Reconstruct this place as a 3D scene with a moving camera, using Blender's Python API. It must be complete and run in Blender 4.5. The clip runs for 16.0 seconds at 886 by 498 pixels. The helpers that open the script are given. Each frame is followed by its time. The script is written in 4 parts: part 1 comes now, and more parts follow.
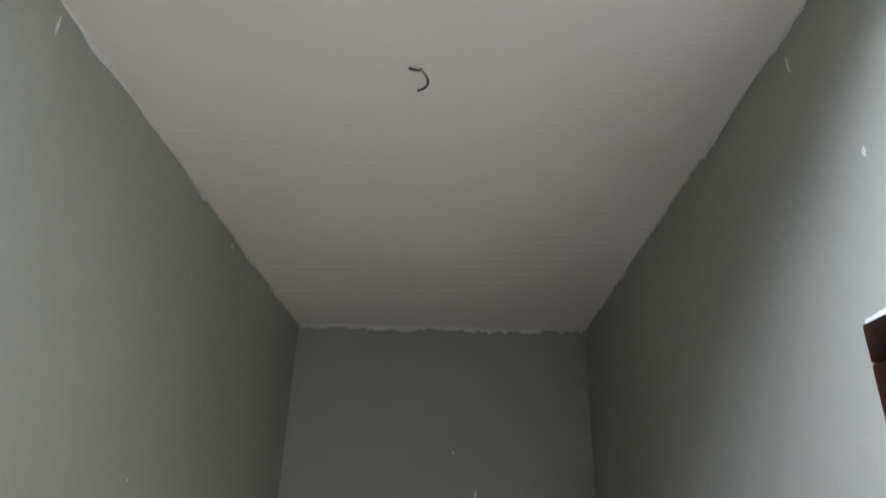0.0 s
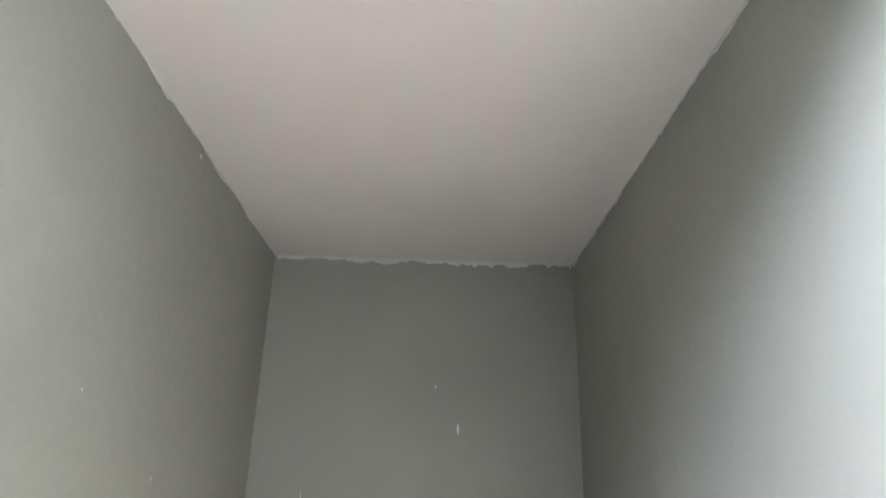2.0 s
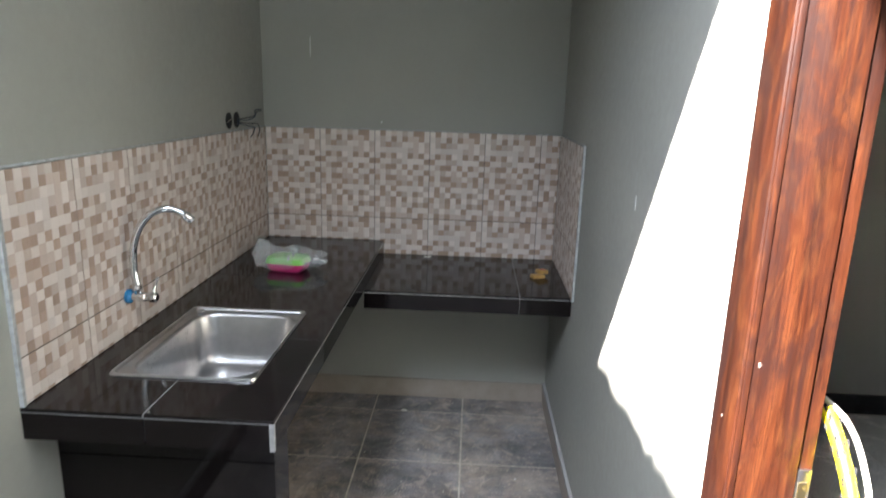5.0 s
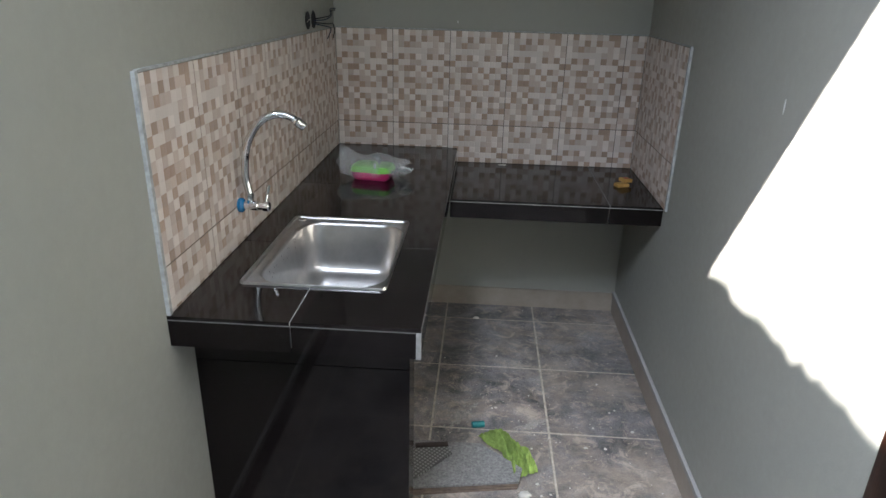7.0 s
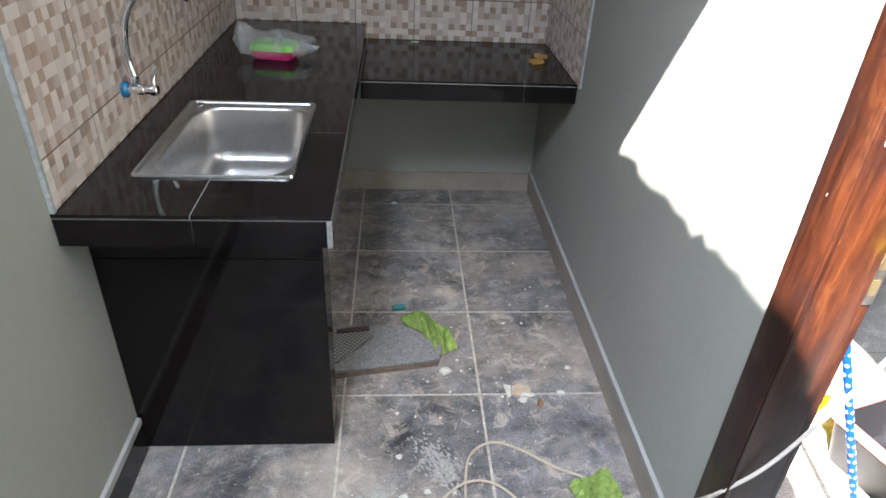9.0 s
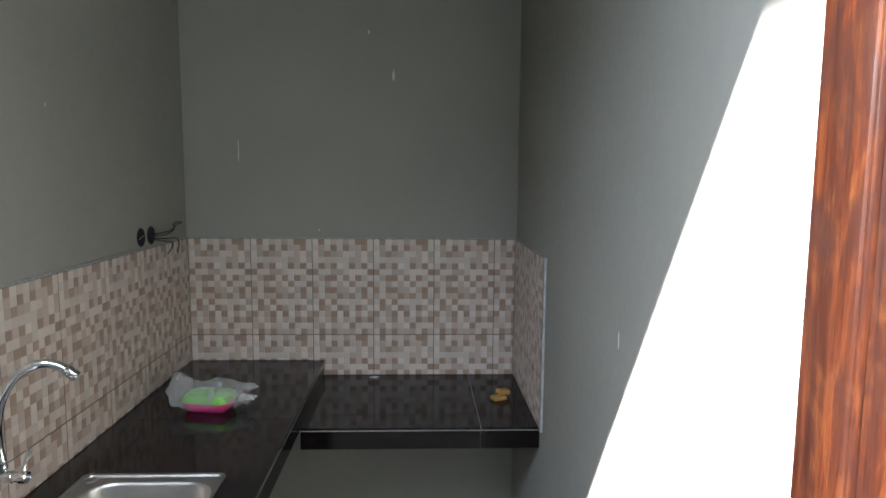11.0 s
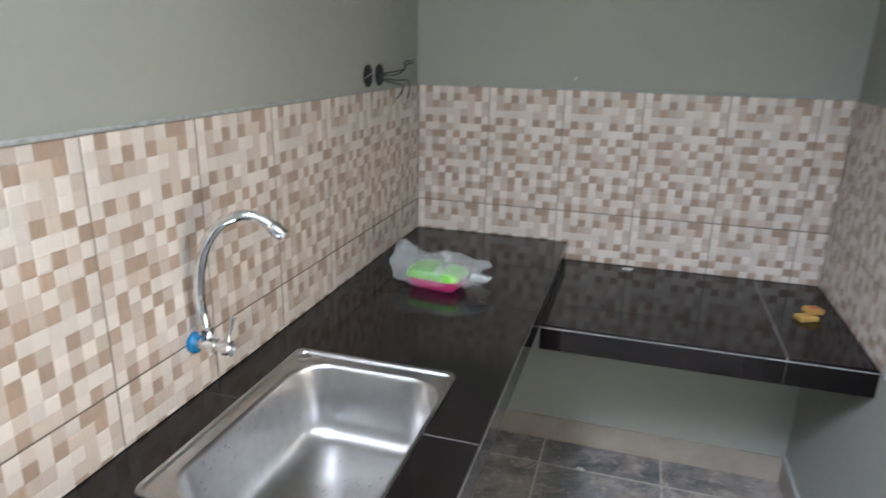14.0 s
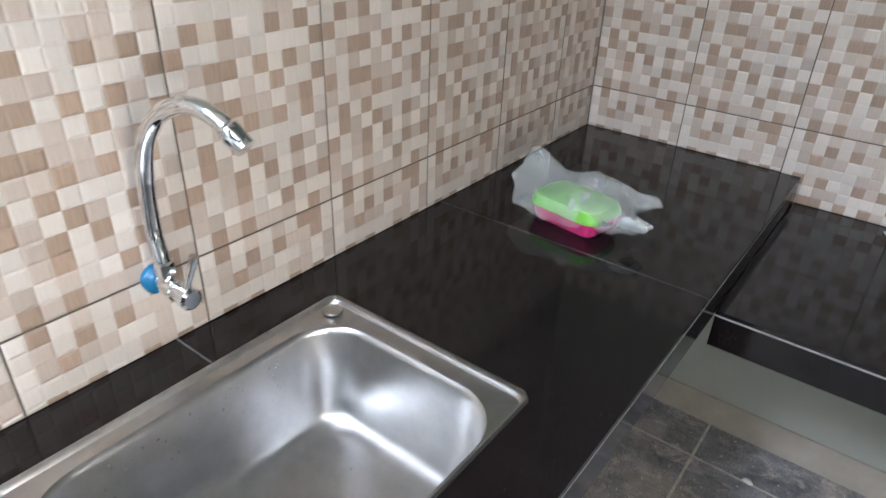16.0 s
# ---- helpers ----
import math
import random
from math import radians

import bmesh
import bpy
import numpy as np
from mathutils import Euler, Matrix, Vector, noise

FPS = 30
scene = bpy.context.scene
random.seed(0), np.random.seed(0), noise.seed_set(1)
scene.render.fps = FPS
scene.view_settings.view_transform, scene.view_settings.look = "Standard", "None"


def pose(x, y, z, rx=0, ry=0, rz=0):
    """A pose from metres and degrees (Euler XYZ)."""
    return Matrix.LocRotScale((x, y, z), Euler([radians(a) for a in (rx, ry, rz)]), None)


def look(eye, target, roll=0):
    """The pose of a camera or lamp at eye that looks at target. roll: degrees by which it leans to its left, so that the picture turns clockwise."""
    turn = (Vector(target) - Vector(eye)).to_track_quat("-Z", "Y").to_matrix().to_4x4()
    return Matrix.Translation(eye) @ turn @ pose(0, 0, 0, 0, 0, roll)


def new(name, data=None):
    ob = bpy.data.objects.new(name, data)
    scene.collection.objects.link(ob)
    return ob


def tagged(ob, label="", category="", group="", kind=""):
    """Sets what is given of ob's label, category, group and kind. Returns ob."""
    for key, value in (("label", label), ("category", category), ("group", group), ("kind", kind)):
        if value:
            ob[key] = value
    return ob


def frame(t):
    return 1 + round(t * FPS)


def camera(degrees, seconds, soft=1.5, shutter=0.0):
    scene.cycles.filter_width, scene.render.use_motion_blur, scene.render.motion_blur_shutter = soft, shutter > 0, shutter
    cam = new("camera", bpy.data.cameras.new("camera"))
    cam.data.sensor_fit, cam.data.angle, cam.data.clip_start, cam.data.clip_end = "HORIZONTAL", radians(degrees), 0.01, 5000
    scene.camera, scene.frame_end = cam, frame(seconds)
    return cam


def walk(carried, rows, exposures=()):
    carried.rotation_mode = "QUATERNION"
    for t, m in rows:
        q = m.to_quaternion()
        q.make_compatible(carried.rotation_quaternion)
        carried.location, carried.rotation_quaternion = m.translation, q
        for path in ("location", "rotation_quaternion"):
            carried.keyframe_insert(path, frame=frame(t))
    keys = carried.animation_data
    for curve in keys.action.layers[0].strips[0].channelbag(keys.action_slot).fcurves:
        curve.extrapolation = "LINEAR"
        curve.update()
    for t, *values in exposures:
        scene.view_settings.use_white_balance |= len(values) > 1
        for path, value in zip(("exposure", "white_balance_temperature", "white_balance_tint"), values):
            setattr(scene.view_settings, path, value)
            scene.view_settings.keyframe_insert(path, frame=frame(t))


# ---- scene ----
cam = camera(69.0, 16.0, shutter=0.3)
PATH = [
    (0, (0.73, 0.075, 1.813), (0.69, 1.907, 2.614), 1.6),
    (0.5, (0.721, 0.061, 1.822), (0.676, 1.79, 2.828), 2.7),
    (1, (0.714, 0.079, 1.813), (0.67, 1.786, 2.854), 2.7),
    (1.5, (0.701, 0.162, 1.754), (0.692, 1.946, 2.657), 2.0),
    (2, (0.72, 0.248, 1.732), (0.74, 2.125, 2.423), 1.7),
    (2.5, (0.811, 0.286, 1.666), (0.796, 2.215, 2.192), 1.8),
    (3, (0.793, 0.264, 1.627), (0.804, 2.234, 1.97), 1.5),
    (3.5, (0.795, 0.237, 1.62), (0.829, 2.229, 1.786), 1.2),
    (4, (0.88, 0.183, 1.579), (0.908, 2.183, 1.587), 1.3),
    (4.5, (0.946, 0.124, 1.519), (0.919, 2.112, 1.302), 1.7),
    (5, (0.943, 0.066, 1.479), (0.864, 2.007, 1.003), 1.7),
    (5.2, (0.956, 0.064, 1.473), (0.83, 1.98, 0.912), 1.1),
    (7.3, (0.637, 0.09, 1.458), (0.544, 1.944, 0.713), 1.8),
    (7.5, (0.642, 0.089, 1.465), (0.607, 1.942, 0.714), 2.4),
    (8, (0.667, 0.086, 1.429), (0.725, 1.839, 0.468), 2.8),
    (8.5, (0.665, 0.093, 1.419), (0.789, 1.794, 0.374), 3.3),
    (9, (0.677, 0.123, 1.44), (0.824, 1.817, 0.387), 3.0),
    (9.5, (0.749, 0.209, 1.463), (0.904, 1.981, 0.548), 2.2),
    (10, (0.863, 0.311, 1.534), (1.014, 2.194, 0.88), 1.0),
    (10.2, (0.887, 0.333, 1.56), (1.026, 2.252, 1.011), 0.8),
    (12.3, (0.948, 0.384, 1.546), (0.956, 2.383, 1.509), 0.7),
    (12.5, (0.94, 0.407, 1.531), (0.945, 2.403, 1.404), 0.9),
    (13, (0.855, 0.581, 1.508), (0.841, 2.557, 1.201), 1.6),
    (13.5, (0.752, 0.733, 1.468), (0.595, 2.68, 1.038), 1.6),
    (14, (0.751, 0.833, 1.43), (0.2, 2.659, 0.827), 1.1),
    (14.5, (0.849, 0.937, 1.369), (-0.028, 2.534, 0.544), 1.6),
    (15, (0.819, 1.041, 1.339), (-0.226, 2.447, 0.375), 1.1),
    (15.5, (0.716, 1.242, 1.341), (-0.32, 2.625, 0.335), 1.5),
    (16, (0.719, 1.395, 1.355), (-0.321, 2.789, 0.367), 2.1),
]
walk(cam, [(t, look(eye, target, roll)) for t, eye, target, roll in PATH],
     exposures=[(0, 4.28, 6635, 13.6), (0.5, 3.52, 6635, 13.6), (1.0, 3.65, 6635, 13.6), (1.5, 4.67, 6635, 13.6), (2.0, 5.35, 6635, 13.6), (2.5, 5.06, 6595, 12.7),
                (3.0, 4.53, 6610, 11.8), (3.5, 4.29, 6530, 10.9), (4.0, 4.51, 6547, 11.0), (4.5, 4.72, 6544, 10.9), (5.0, 4.58, 6542, 10.9), (7.5, 4.25, 6528, 10.8),
                (9.0, 4.41, 6519, 10.7), (10.0, 4.35, 6514, 10.6), (12.5, 4.20, 6500, 10.5), (13.0, 3.95, 6500, 10.8), (13.5, 3.95, 6500, 11.0), (14.0, 5.20, 6425, 10.8),
                (14.5, 5.65, 6350, 10.5), (15.0, 5.45, 6333, 10.7), (15.5, 5.40, 6317, 10.8), (16.0, 5.35, 6300, 11.0)])

# ---- light ----
SUN_WAY = Vector((1.0, 1.26, -1.8)).normalized()
world = bpy.data.worlds.new("world")
scene.world = world
world.use_nodes = True
wn = world.node_tree.nodes
sky = wn.new("ShaderNodeTexSky")
sky.sky_type, sky.sun_disc = "NISHITA", False
sky.sun_elevation, sky.sun_rotation = radians(48.2), radians(218.4)
wn["Background"].inputs["Strength"].default_value = 0.08
world.node_tree.links.new(sky.outputs[0], wn["Background"].inputs[0])
sun = new("sun", bpy.data.lights.new("sun", "SUN"))
sun.data.energy, sun.data.angle, sun.data.color = 5.0, radians(0.55), (1.0, 0.97, 0.945)
sun.matrix_world = look((-3, -4, 6), Vector((-3, -4, 6)) + SUN_WAY)

# Added area lamp with no real fixture: stands in for sky light under the eave.
fill_lamp = new("sky_fill", bpy.data.lights.new("sky_fill", "AREA"))
fill_lamp.data.shape, fill_lamp.data.size, fill_lamp.data.size_y = "RECTANGLE", 1.85, 0.70
fill_lamp.data.energy, fill_lamp.data.color, fill_lamp.data.spread = 18.0, (0.72, 0.83, 1.0), radians(160)
fill_lamp.matrix_world = look((0.11, -0.46, 3.55), (0.81, -0.46, 3.00))


# ---- materials ----
def material(name, color, rough=0.6, metal=0.0, spec=0.5):
    m = bpy.data.materials.new(name)
    m.use_nodes = True
    b = m.node_tree.nodes["Principled BSDF"]
    b.inputs["Base Color"].default_value = (*color, 1)
    b.inputs["Roughness"].default_value = rough
    b.inputs["Metallic"].default_value = metal
    b.inputs["Specular IOR Level"].default_value = spec
    return m, m.node_tree, b


def coords(nt, scale=(1, 1, 1), kind="Object"):
    c = nt.nodes.new("ShaderNodeTexCoord")
    mp = nt.nodes.new("ShaderNodeMapping")
    mp.inputs["Scale"].default_value = scale
    nt.links.new(c.outputs[kind], mp.inputs[0])
    return mp.outputs[0]


def world_coords(nt, scale=(1, 1, 1)):
    g = nt.nodes.new("ShaderNodeNewGeometry")
    mp = nt.nodes.new("ShaderNodeMapping")
    mp.inputs["Scale"].default_value = scale
    nt.links.new(g.outputs["Position"], mp.inputs[0])
    return mp.outputs[0]


def noise_tex(nt, vec, scale, detail=4.0, rough=0.55, distort=0.0):
    n = nt.nodes.new("ShaderNodeTexNoise")
    n.inputs["Scale"].default_value, n.inputs["Detail"].default_value = scale, detail
    n.inputs["Roughness"].default_value, n.inputs["Distortion"].default_value = rough, distort
    nt.links.new(vec, n.inputs["Vector"])
    return n.outputs["Fac"]


def ramp(nt, fac, stops):
    r = nt.nodes.new("ShaderNodeValToRGB")
    e = r.color_ramp.elements
    while len(e) < len(stops):
        e.new(0.5)
    for el, (p, c) in zip(e, stops):
        el.position, el.color = p, (*c, 1) if len(c) == 3 else c
    nt.links.new(fac, r.inputs[0])
    return r.outputs[0]


def mix(nt, fac, a, b, mode="MIX"):
    n = nt.nodes.new("ShaderNodeMix")
    n.data_type, n.blend_type = "RGBA", mode
    for sock, v in ((n.inputs["Factor"], fac), (n.inputs["A"], a), (n.inputs["B"], b)):
        if isinstance(v, (int, float)):
            sock.default_value = v
        elif isinstance(v, tuple):
            sock.default_value = (*v, 1)
        else:
            nt.links.new(v, sock)
    return n.outputs["Result"]


def math_node(nt, op, a, b=0.0):
    n = nt.nodes.new("ShaderNodeMath")
    n.operation, n.use_clamp = op, False
    for sock, v in ((n.inputs[0], a), (n.inputs[1], b)):
        if isinstance(v, (int, float)):
            sock.default_value = v
        else:
            nt.links.new(v, sock)
    return n.outputs[0]


def bump(nt, bsdf, height, strength=0.2, distance=0.002):
    n = nt.nodes.new("ShaderNodeBump")
    n.inputs["Strength"].default_value, n.inputs["Distance"].default_value = strength, distance
    nt.links.new(height, n.inputs["Height"])
    nt.links.new(n.outputs[0], bsdf.inputs["Normal"])


def gray(v):
    return (v, v, v)


def plaster_paint(name, color, spread=0.06, rough=0.62):
    m, nt, b = material(name, color, rough)
    v = world_coords(nt)
    big = noise_tex(nt, v, 1.3, 3)
    fine = noise_tex(nt, v, 38, 6, 0.65)
    lo = tuple(c * (1 - spread) for c in color)
    hi = tuple(c * (1 + spread) for c in color)
    col = ramp(nt, big, [(0.3, lo), (0.7, hi)])
    speck = ramp(nt, noise_tex(nt, v, 95, 2), [(0.76, gray(0)), (0.8, gray(1))])
    fac = math_node(nt, "MULTIPLY", speck, 0.25)
    nt.links.new(mix(nt, fac, col, tuple(min(1, c * 1.5) for c in color)), b.inputs["Base Color"])
    nt.links.new(ramp(nt, fine, [(0.3, gray(rough - 0.1)), (0.7, gray(rough + 0.12))]), b.inputs["Roughness"])
    bump(nt, b, math_node(nt, "ADD", fine, math_node(nt, "MULTIPLY", noise_tex(nt, v, 7, 2), 1.5)), 0.35, 0.0025)
    return m


WALL = plaster_paint("green_wall_paint", (0.300, 0.299, 0.265))
CEILING = plaster_paint("ceiling_paint", (0.80, 0.745, 0.71), 0.03, 0.8)
FILLER = plaster_paint("white_filler", (0.62, 0.62, 0.60), 0.12, 0.85)
# Kept dark so that the unseen yard wall throws little light forward.
YARD_DARK = plaster_paint("dark_unseen_wall", (0.12, 0.125, 0.11), 0.2, 0.9)
YARD = plaster_paint("yard_plaster", (0.42, 0.42, 0.40), 0.1, 0.85)


def glaze(name, color, streak, amount):
    m, nt, b = material(name, color, 0.36)
    g = nt.nodes.new("ShaderNodeNewGeometry")
    v = coords(nt, (90, 20, 6))
    grain = noise_tex(nt, v, 4.0, 5, 0.6)
    col = mix(nt, math_node(nt, "MULTIPLY", ramp(nt, grain, [(0.35, gray(0)), (0.7, gray(1))]), amount), color, streak)
    val = nt.nodes.new("ShaderNodeHueSaturation")
    rnd = math_node(nt, "ADD", math_node(nt, "MULTIPLY", g.outputs["Random Per Island"], 0.22), 0.89)
    nt.links.new(rnd, val.inputs["Value"])
    nt.links.new(col, val.inputs["Color"])
    nt.links.new(val.outputs[0], b.inputs["Base Color"])
    bump(nt, b, noise_tex(nt, coords(nt, (1, 1, 1)), 160, 3), 0.12, 0.0008)
    return m


GLAZE = {"L": glaze("cream_glaze", (0.60, 0.53, 0.485), (0.66, 0.60, 0.56), 0.7),
         "M": glaze("beige_glaze", (0.48, 0.388, 0.335), (0.54, 0.455, 0.405), 0.8),
         "D": glaze("brown_glaze", (0.335, 0.23, 0.172), (0.43, 0.315, 0.24), 0.9)}
BISQUE = material("tile_edge", (0.30, 0.23, 0.18), 0.8)[0]
GROUT_DARK = material("dark_grout", (0.13, 0.11, 0.095), 0.9)[0]


def grout_mat(name, color):
    m, nt, b = material(name, color, 0.85)
    n = noise_tex(nt, world_coords(nt), 60, 5)
    nt.links.new(ramp(nt, n, [(0.3, tuple(c * 0.6 for c in color)), (0.7, color)]), b.inputs["Base Color"])
    bump(nt, b, n, 0.4, 0.002)
    return m


GROUT_LIGHT = grout_mat("light_grout", (0.30, 0.29, 0.28))
# Darker grout for the worktop's front line.
GROUT_MID = grout_mat("mid_grey_grout", (0.10, 0.097, 0.094))
CAULK = grout_mat("grey_caulk", (0.40, 0.41, 0.40))
MORTAR_LINE = plaster_paint("pale_mortar_line", (0.31, 0.30, 0.285), 0.1, 0.8)


def black_granite(name, film, low, high):
    m, nt, b = material(name, (0.011, 0.0095, 0.0095), 0.07, 0, 0.29)
    v = world_coords(nt)
    sp = ramp(nt, noise_tex(nt, v, 420, 2), [(0.62, (0.0035, 0.0022, 0.0021)), (0.72, (0.014, 0.0105, 0.010))])
    dust = ramp(nt, noise_tex(nt, v, 9, 7, 0.68), [(0.45, gray(0)), (0.8, gray(1))])
    wipe = ramp(nt, noise_tex(nt, world_coords(nt, (5, 26, 5)), 2.0, 6, 0.6, 0.8), [(0.5, gray(0)), (0.8, gray(1))])
    fac = math_node(nt, "ADD", math_node(nt, "MULTIPLY", dust, film), math_node(nt, "MULTIPLY", wipe, film * 0.6))
    fac = math_node(nt, "ADD", fac, film * 0.45)
    nt.links.new(mix(nt, fac, sp, (0.34, 0.27, 0.26)), b.inputs["Base Color"])
    nt.links.new(ramp(nt, dust, [(0.0, gray(low)), (1.0, gray(high))]), b.inputs["Roughness"])
    return m


GRANITE = black_granite("black_granite", 0.008, 0.06, 0.16)
# Top copy: some dust, plus the sheen of light painted in as paler film.
GRANITE_TOP = black_granite("dusty_sheen_granite_top", 0.019, 0.07, 0.2)


def floor_tile_mat(name, dark, mid, dust, amount):
    m, nt, b = material(name, mid, 0.5)
    v = world_coords(nt)
    oi = nt.nodes.new("ShaderNodeObjectInfo")
    base = ramp(nt, noise_tex(nt, v, 6, 10, 0.72, 0.4), [(0.34, dark), (0.5, mid), (0.68, tuple(c * 1.9 for c in mid))])
    grain = ramp(nt, noise_tex(nt, v, 190, 5, 0.72), [(0.3, gray(0.42)), (0.7, gray(1.58))])
    base = mix(nt, 1.0, base, grain, "MULTIPLY")
    hs = nt.nodes.new("ShaderNodeHueSaturation")
    nt.links.new(math_node(nt, "ADD", math_node(nt, "MULTIPLY", oi.outputs["Random"], 0.3), 0.85), hs.inputs["Value"])
    nt.links.new(base, hs.inputs["Color"])
    d1 = ramp(nt, noise_tex(nt, v, 2.6, 11, 0.74, 0.5), [(0.46, gray(0)), (0.60, gray(1))])
    d2 = ramp(nt, noise_tex(nt, v, 13, 10, 0.78, 0.8), [(0.53, gray(0)), (0.60, gray(1))])
    d3 = ramp(nt, noise_tex(nt, v, 62, 4, 0.65), [(0.645, gray(0)), (0.67, gray(1))])
    wipe = ramp(nt, noise_tex(nt, world_coords(nt, (3.2, 9, 1)), 1.6, 7, 0.6, 2.4), [(0.54, gray(0)), (0.66, gray(1))])
    film = math_node(nt, "MINIMUM", math_node(nt, "ADD", math_node(nt, "MULTIPLY", d1, 0.5), math_node(nt, "MULTIPLY", wipe, 0.22)), 0.7)
    col = mix(nt, math_node(nt, "MULTIPLY", film, amount), hs.outputs[0], dust)
    white = math_node(nt, "MULTIPLY", math_node(nt, "MINIMUM", math_node(nt, "ADD", math_node(nt, "MULTIPLY", d2, 0.42), math_node(nt, "MULTIPLY", d3, 0.7)), 0.85), amount)
    col = mix(nt, white, col, tuple(min(1, c * 1.25 + 0.03) for c in dust))
    nt.links.new(col, b.inputs["Base Color"])
    nt.links.new(ramp(nt, math_node(nt, "ADD", film, white), [(0.0, gray(0.34)), (0.6, gray(0.78))]), b.inputs["Roughness"])
    bump(nt, b, math_node(nt, "ADD", white, noise_tex(nt, v, 45, 5)), 0.35, 0.0022)
    return m


SLATE = floor_tile_mat("slate_floor_tile", (0.042, 0.043, 0.047), (0.142, 0.135, 0.137), (0.46, 0.375, 0.30), 1.0)
CREAM_FLOOR = floor_tile_mat("cream_floor_tile", (0.55, 0.52, 0.46), (0.55, 0.52, 0.47), (0.45, 0.42, 0.37), 0.4)
FLOOR_GROUT = grout_mat("beige_floor_grout", (0.55, 0.49, 0.41))


def dusty(name, color, dust, lo=0.4, hi=0.7, rough=0.5):
    m, nt, b = material(name, color, rough)
    n = noise_tex(nt, world_coords(nt), 6, 7, 0.65)
    nt.links.new(ramp(nt, n, [(lo, color), (hi, dust)]), b.inputs["Base Color"])
    bump(nt, b, noise_tex(nt, world_coords(nt), 50, 4), 0.25, 0.002)
    return m


SKIRT_DUSTY = dusty("dusty_skirting", (0.25, 0.21, 0.17), (0.36, 0.31, 0.26), 0.3, 0.75)
SKIRT_BLACK = dusty("black_skirting", (0.012, 0.012, 0.013), (0.05, 0.048, 0.045), 0.55, 0.85, 0.2)


def wood_mat():
    m, nt, b = material("red_brown_varnished_wood", (0.09, 0.022, 0.008), 0.34, 0, 0.35)
    g = noise_tex(nt, world_coords(nt, (30, 30, 1.5)), 1.5, 8, 0.66, 0.9)
    fine = noise_tex(nt, world_coords(nt, (210, 210, 6)), 2.0, 4)
    blotch = noise_tex(nt, world_coords(nt, (9, 9, 3.2)), 1.8, 6, 0.65, 0.9)
    flame = noise_tex(nt, world_coords(nt, (14, 14, 5)), 1.1, 4, 0.6, 2.6)
    speck = noise_tex(nt, world_coords(nt, (60, 60, 14)), 2.4, 5, 0.7, 0.6)
    col = ramp(nt, g, [(0.32, (0.006, 0.002, 0.0014)), (0.46, (0.022, 0.0056, 0.0024)), (0.58, (0.040, 0.0105, 0.0038)), (0.74, (0.062, 0.0185, 0.006))])
    col = mix(nt, math_node(nt, "MULTIPLY", ramp(nt, flame, [(0.52, gray(0)), (0.68, gray(1))]), 0.38), col, (0.078, 0.027, 0.0088))
    col = mix(nt, math_node(nt, "MULTIPLY", ramp(nt, fine, [(0.4, gray(1)), (0.62, gray(0))]), 0.45), col, (0.010, 0.003, 0.002))
    col = mix(nt, math_node(nt, "MULTIPLY", ramp(nt, speck, [(0.56, gray(0)), (0.66, gray(1))]), 0.6), col, (0.008, 0.0026, 0.0018))
    col = mix(nt, math_node(nt, "MULTIPLY", ramp(nt, blotch, [(0.47, gray(0)), (0.58, gray(1))]), 0.75), col, (0.011, 0.0031, 0.002))
    nt.links.new(col, b.inputs["Base Color"])
    nt.links.new(ramp(nt, blotch, [(0.3, gray(0.28)), (0.7, gray(0.5))]), b.inputs["Roughness"])
    b.inputs["Coat Weight"].default_value, b.inputs["Coat Roughness"].default_value = 0.12, 0.18
    bump(nt, b, fine, 0.3, 0.001)
    return m


WOOD = wood_mat()


def steel_mat(name, base, rough, scale):
    m, nt, b = material(name, base, rough, 1.0)
    n = noise_tex(nt, world_coords(nt, scale), 6, 4)
    s2 = noise_tex(nt, world_coords(nt), 30, 6, 0.7)
    r = math_node(nt, "ADD", math_node(nt, "MULTIPLY", n, 0.12), rough - 0.06)
    nt.links.new(math_node(nt, "ADD", r, math_node(nt, "MULTIPLY", s2, 0.1)), b.inputs["Roughness"])
    nt.links.new(ramp(nt, s2, [(0.35, tuple(c * 0.86 for c in base)), (0.65, base)]), b.inputs["Base Color"])
    bump(nt, b, n, 0.05, 0.0006)
    return m


STEEL = steel_mat("brushed_steel", (0.52, 0.508, 0.50), 0.27, (8, 90, 60))
CHROME = material("chrome", (0.78, 0.79, 0.8), 0.06, 1.0)[0]
WATER = material("water", (0.30, 0.30, 0.30), 0.05, 0, 0.5)[0]
WATER.node_tree.nodes["Principled BSDF"].inputs["Alpha"].default_value = 0.3
BLUE_PLASTIC = material("blue_plastic", (0.012, 0.13, 0.27), 0.25)[0]
BLACK_PLASTIC = material("black_plastic", (0.008, 0.008, 0.009), 0.5, 0, 0.25)[0]
WIRE = material("wire_black", (0.01, 0.011, 0.014), 0.45)[0]
WIRE_BLUE = material("wire_blue", (0.02, 0.035, 0.06), 0.45)[0]


def mottled(name, color, rough=0.5, spread=0.2, scale=30, spec=0.5):
    m, nt, b = material(name, color, rough, 0, spec)
    n = noise_tex(nt, coords(nt), scale, 5, 0.6)
    nt.links.new(ramp(nt, n, [(0.3, tuple(c * (1 - spread) for c in color)), (0.7, tuple(min(1, c * (1 + spread)) for c in color))]), b.inputs["Base Color"])
    bump(nt, b, n, 0.2, 0.001)
    return m


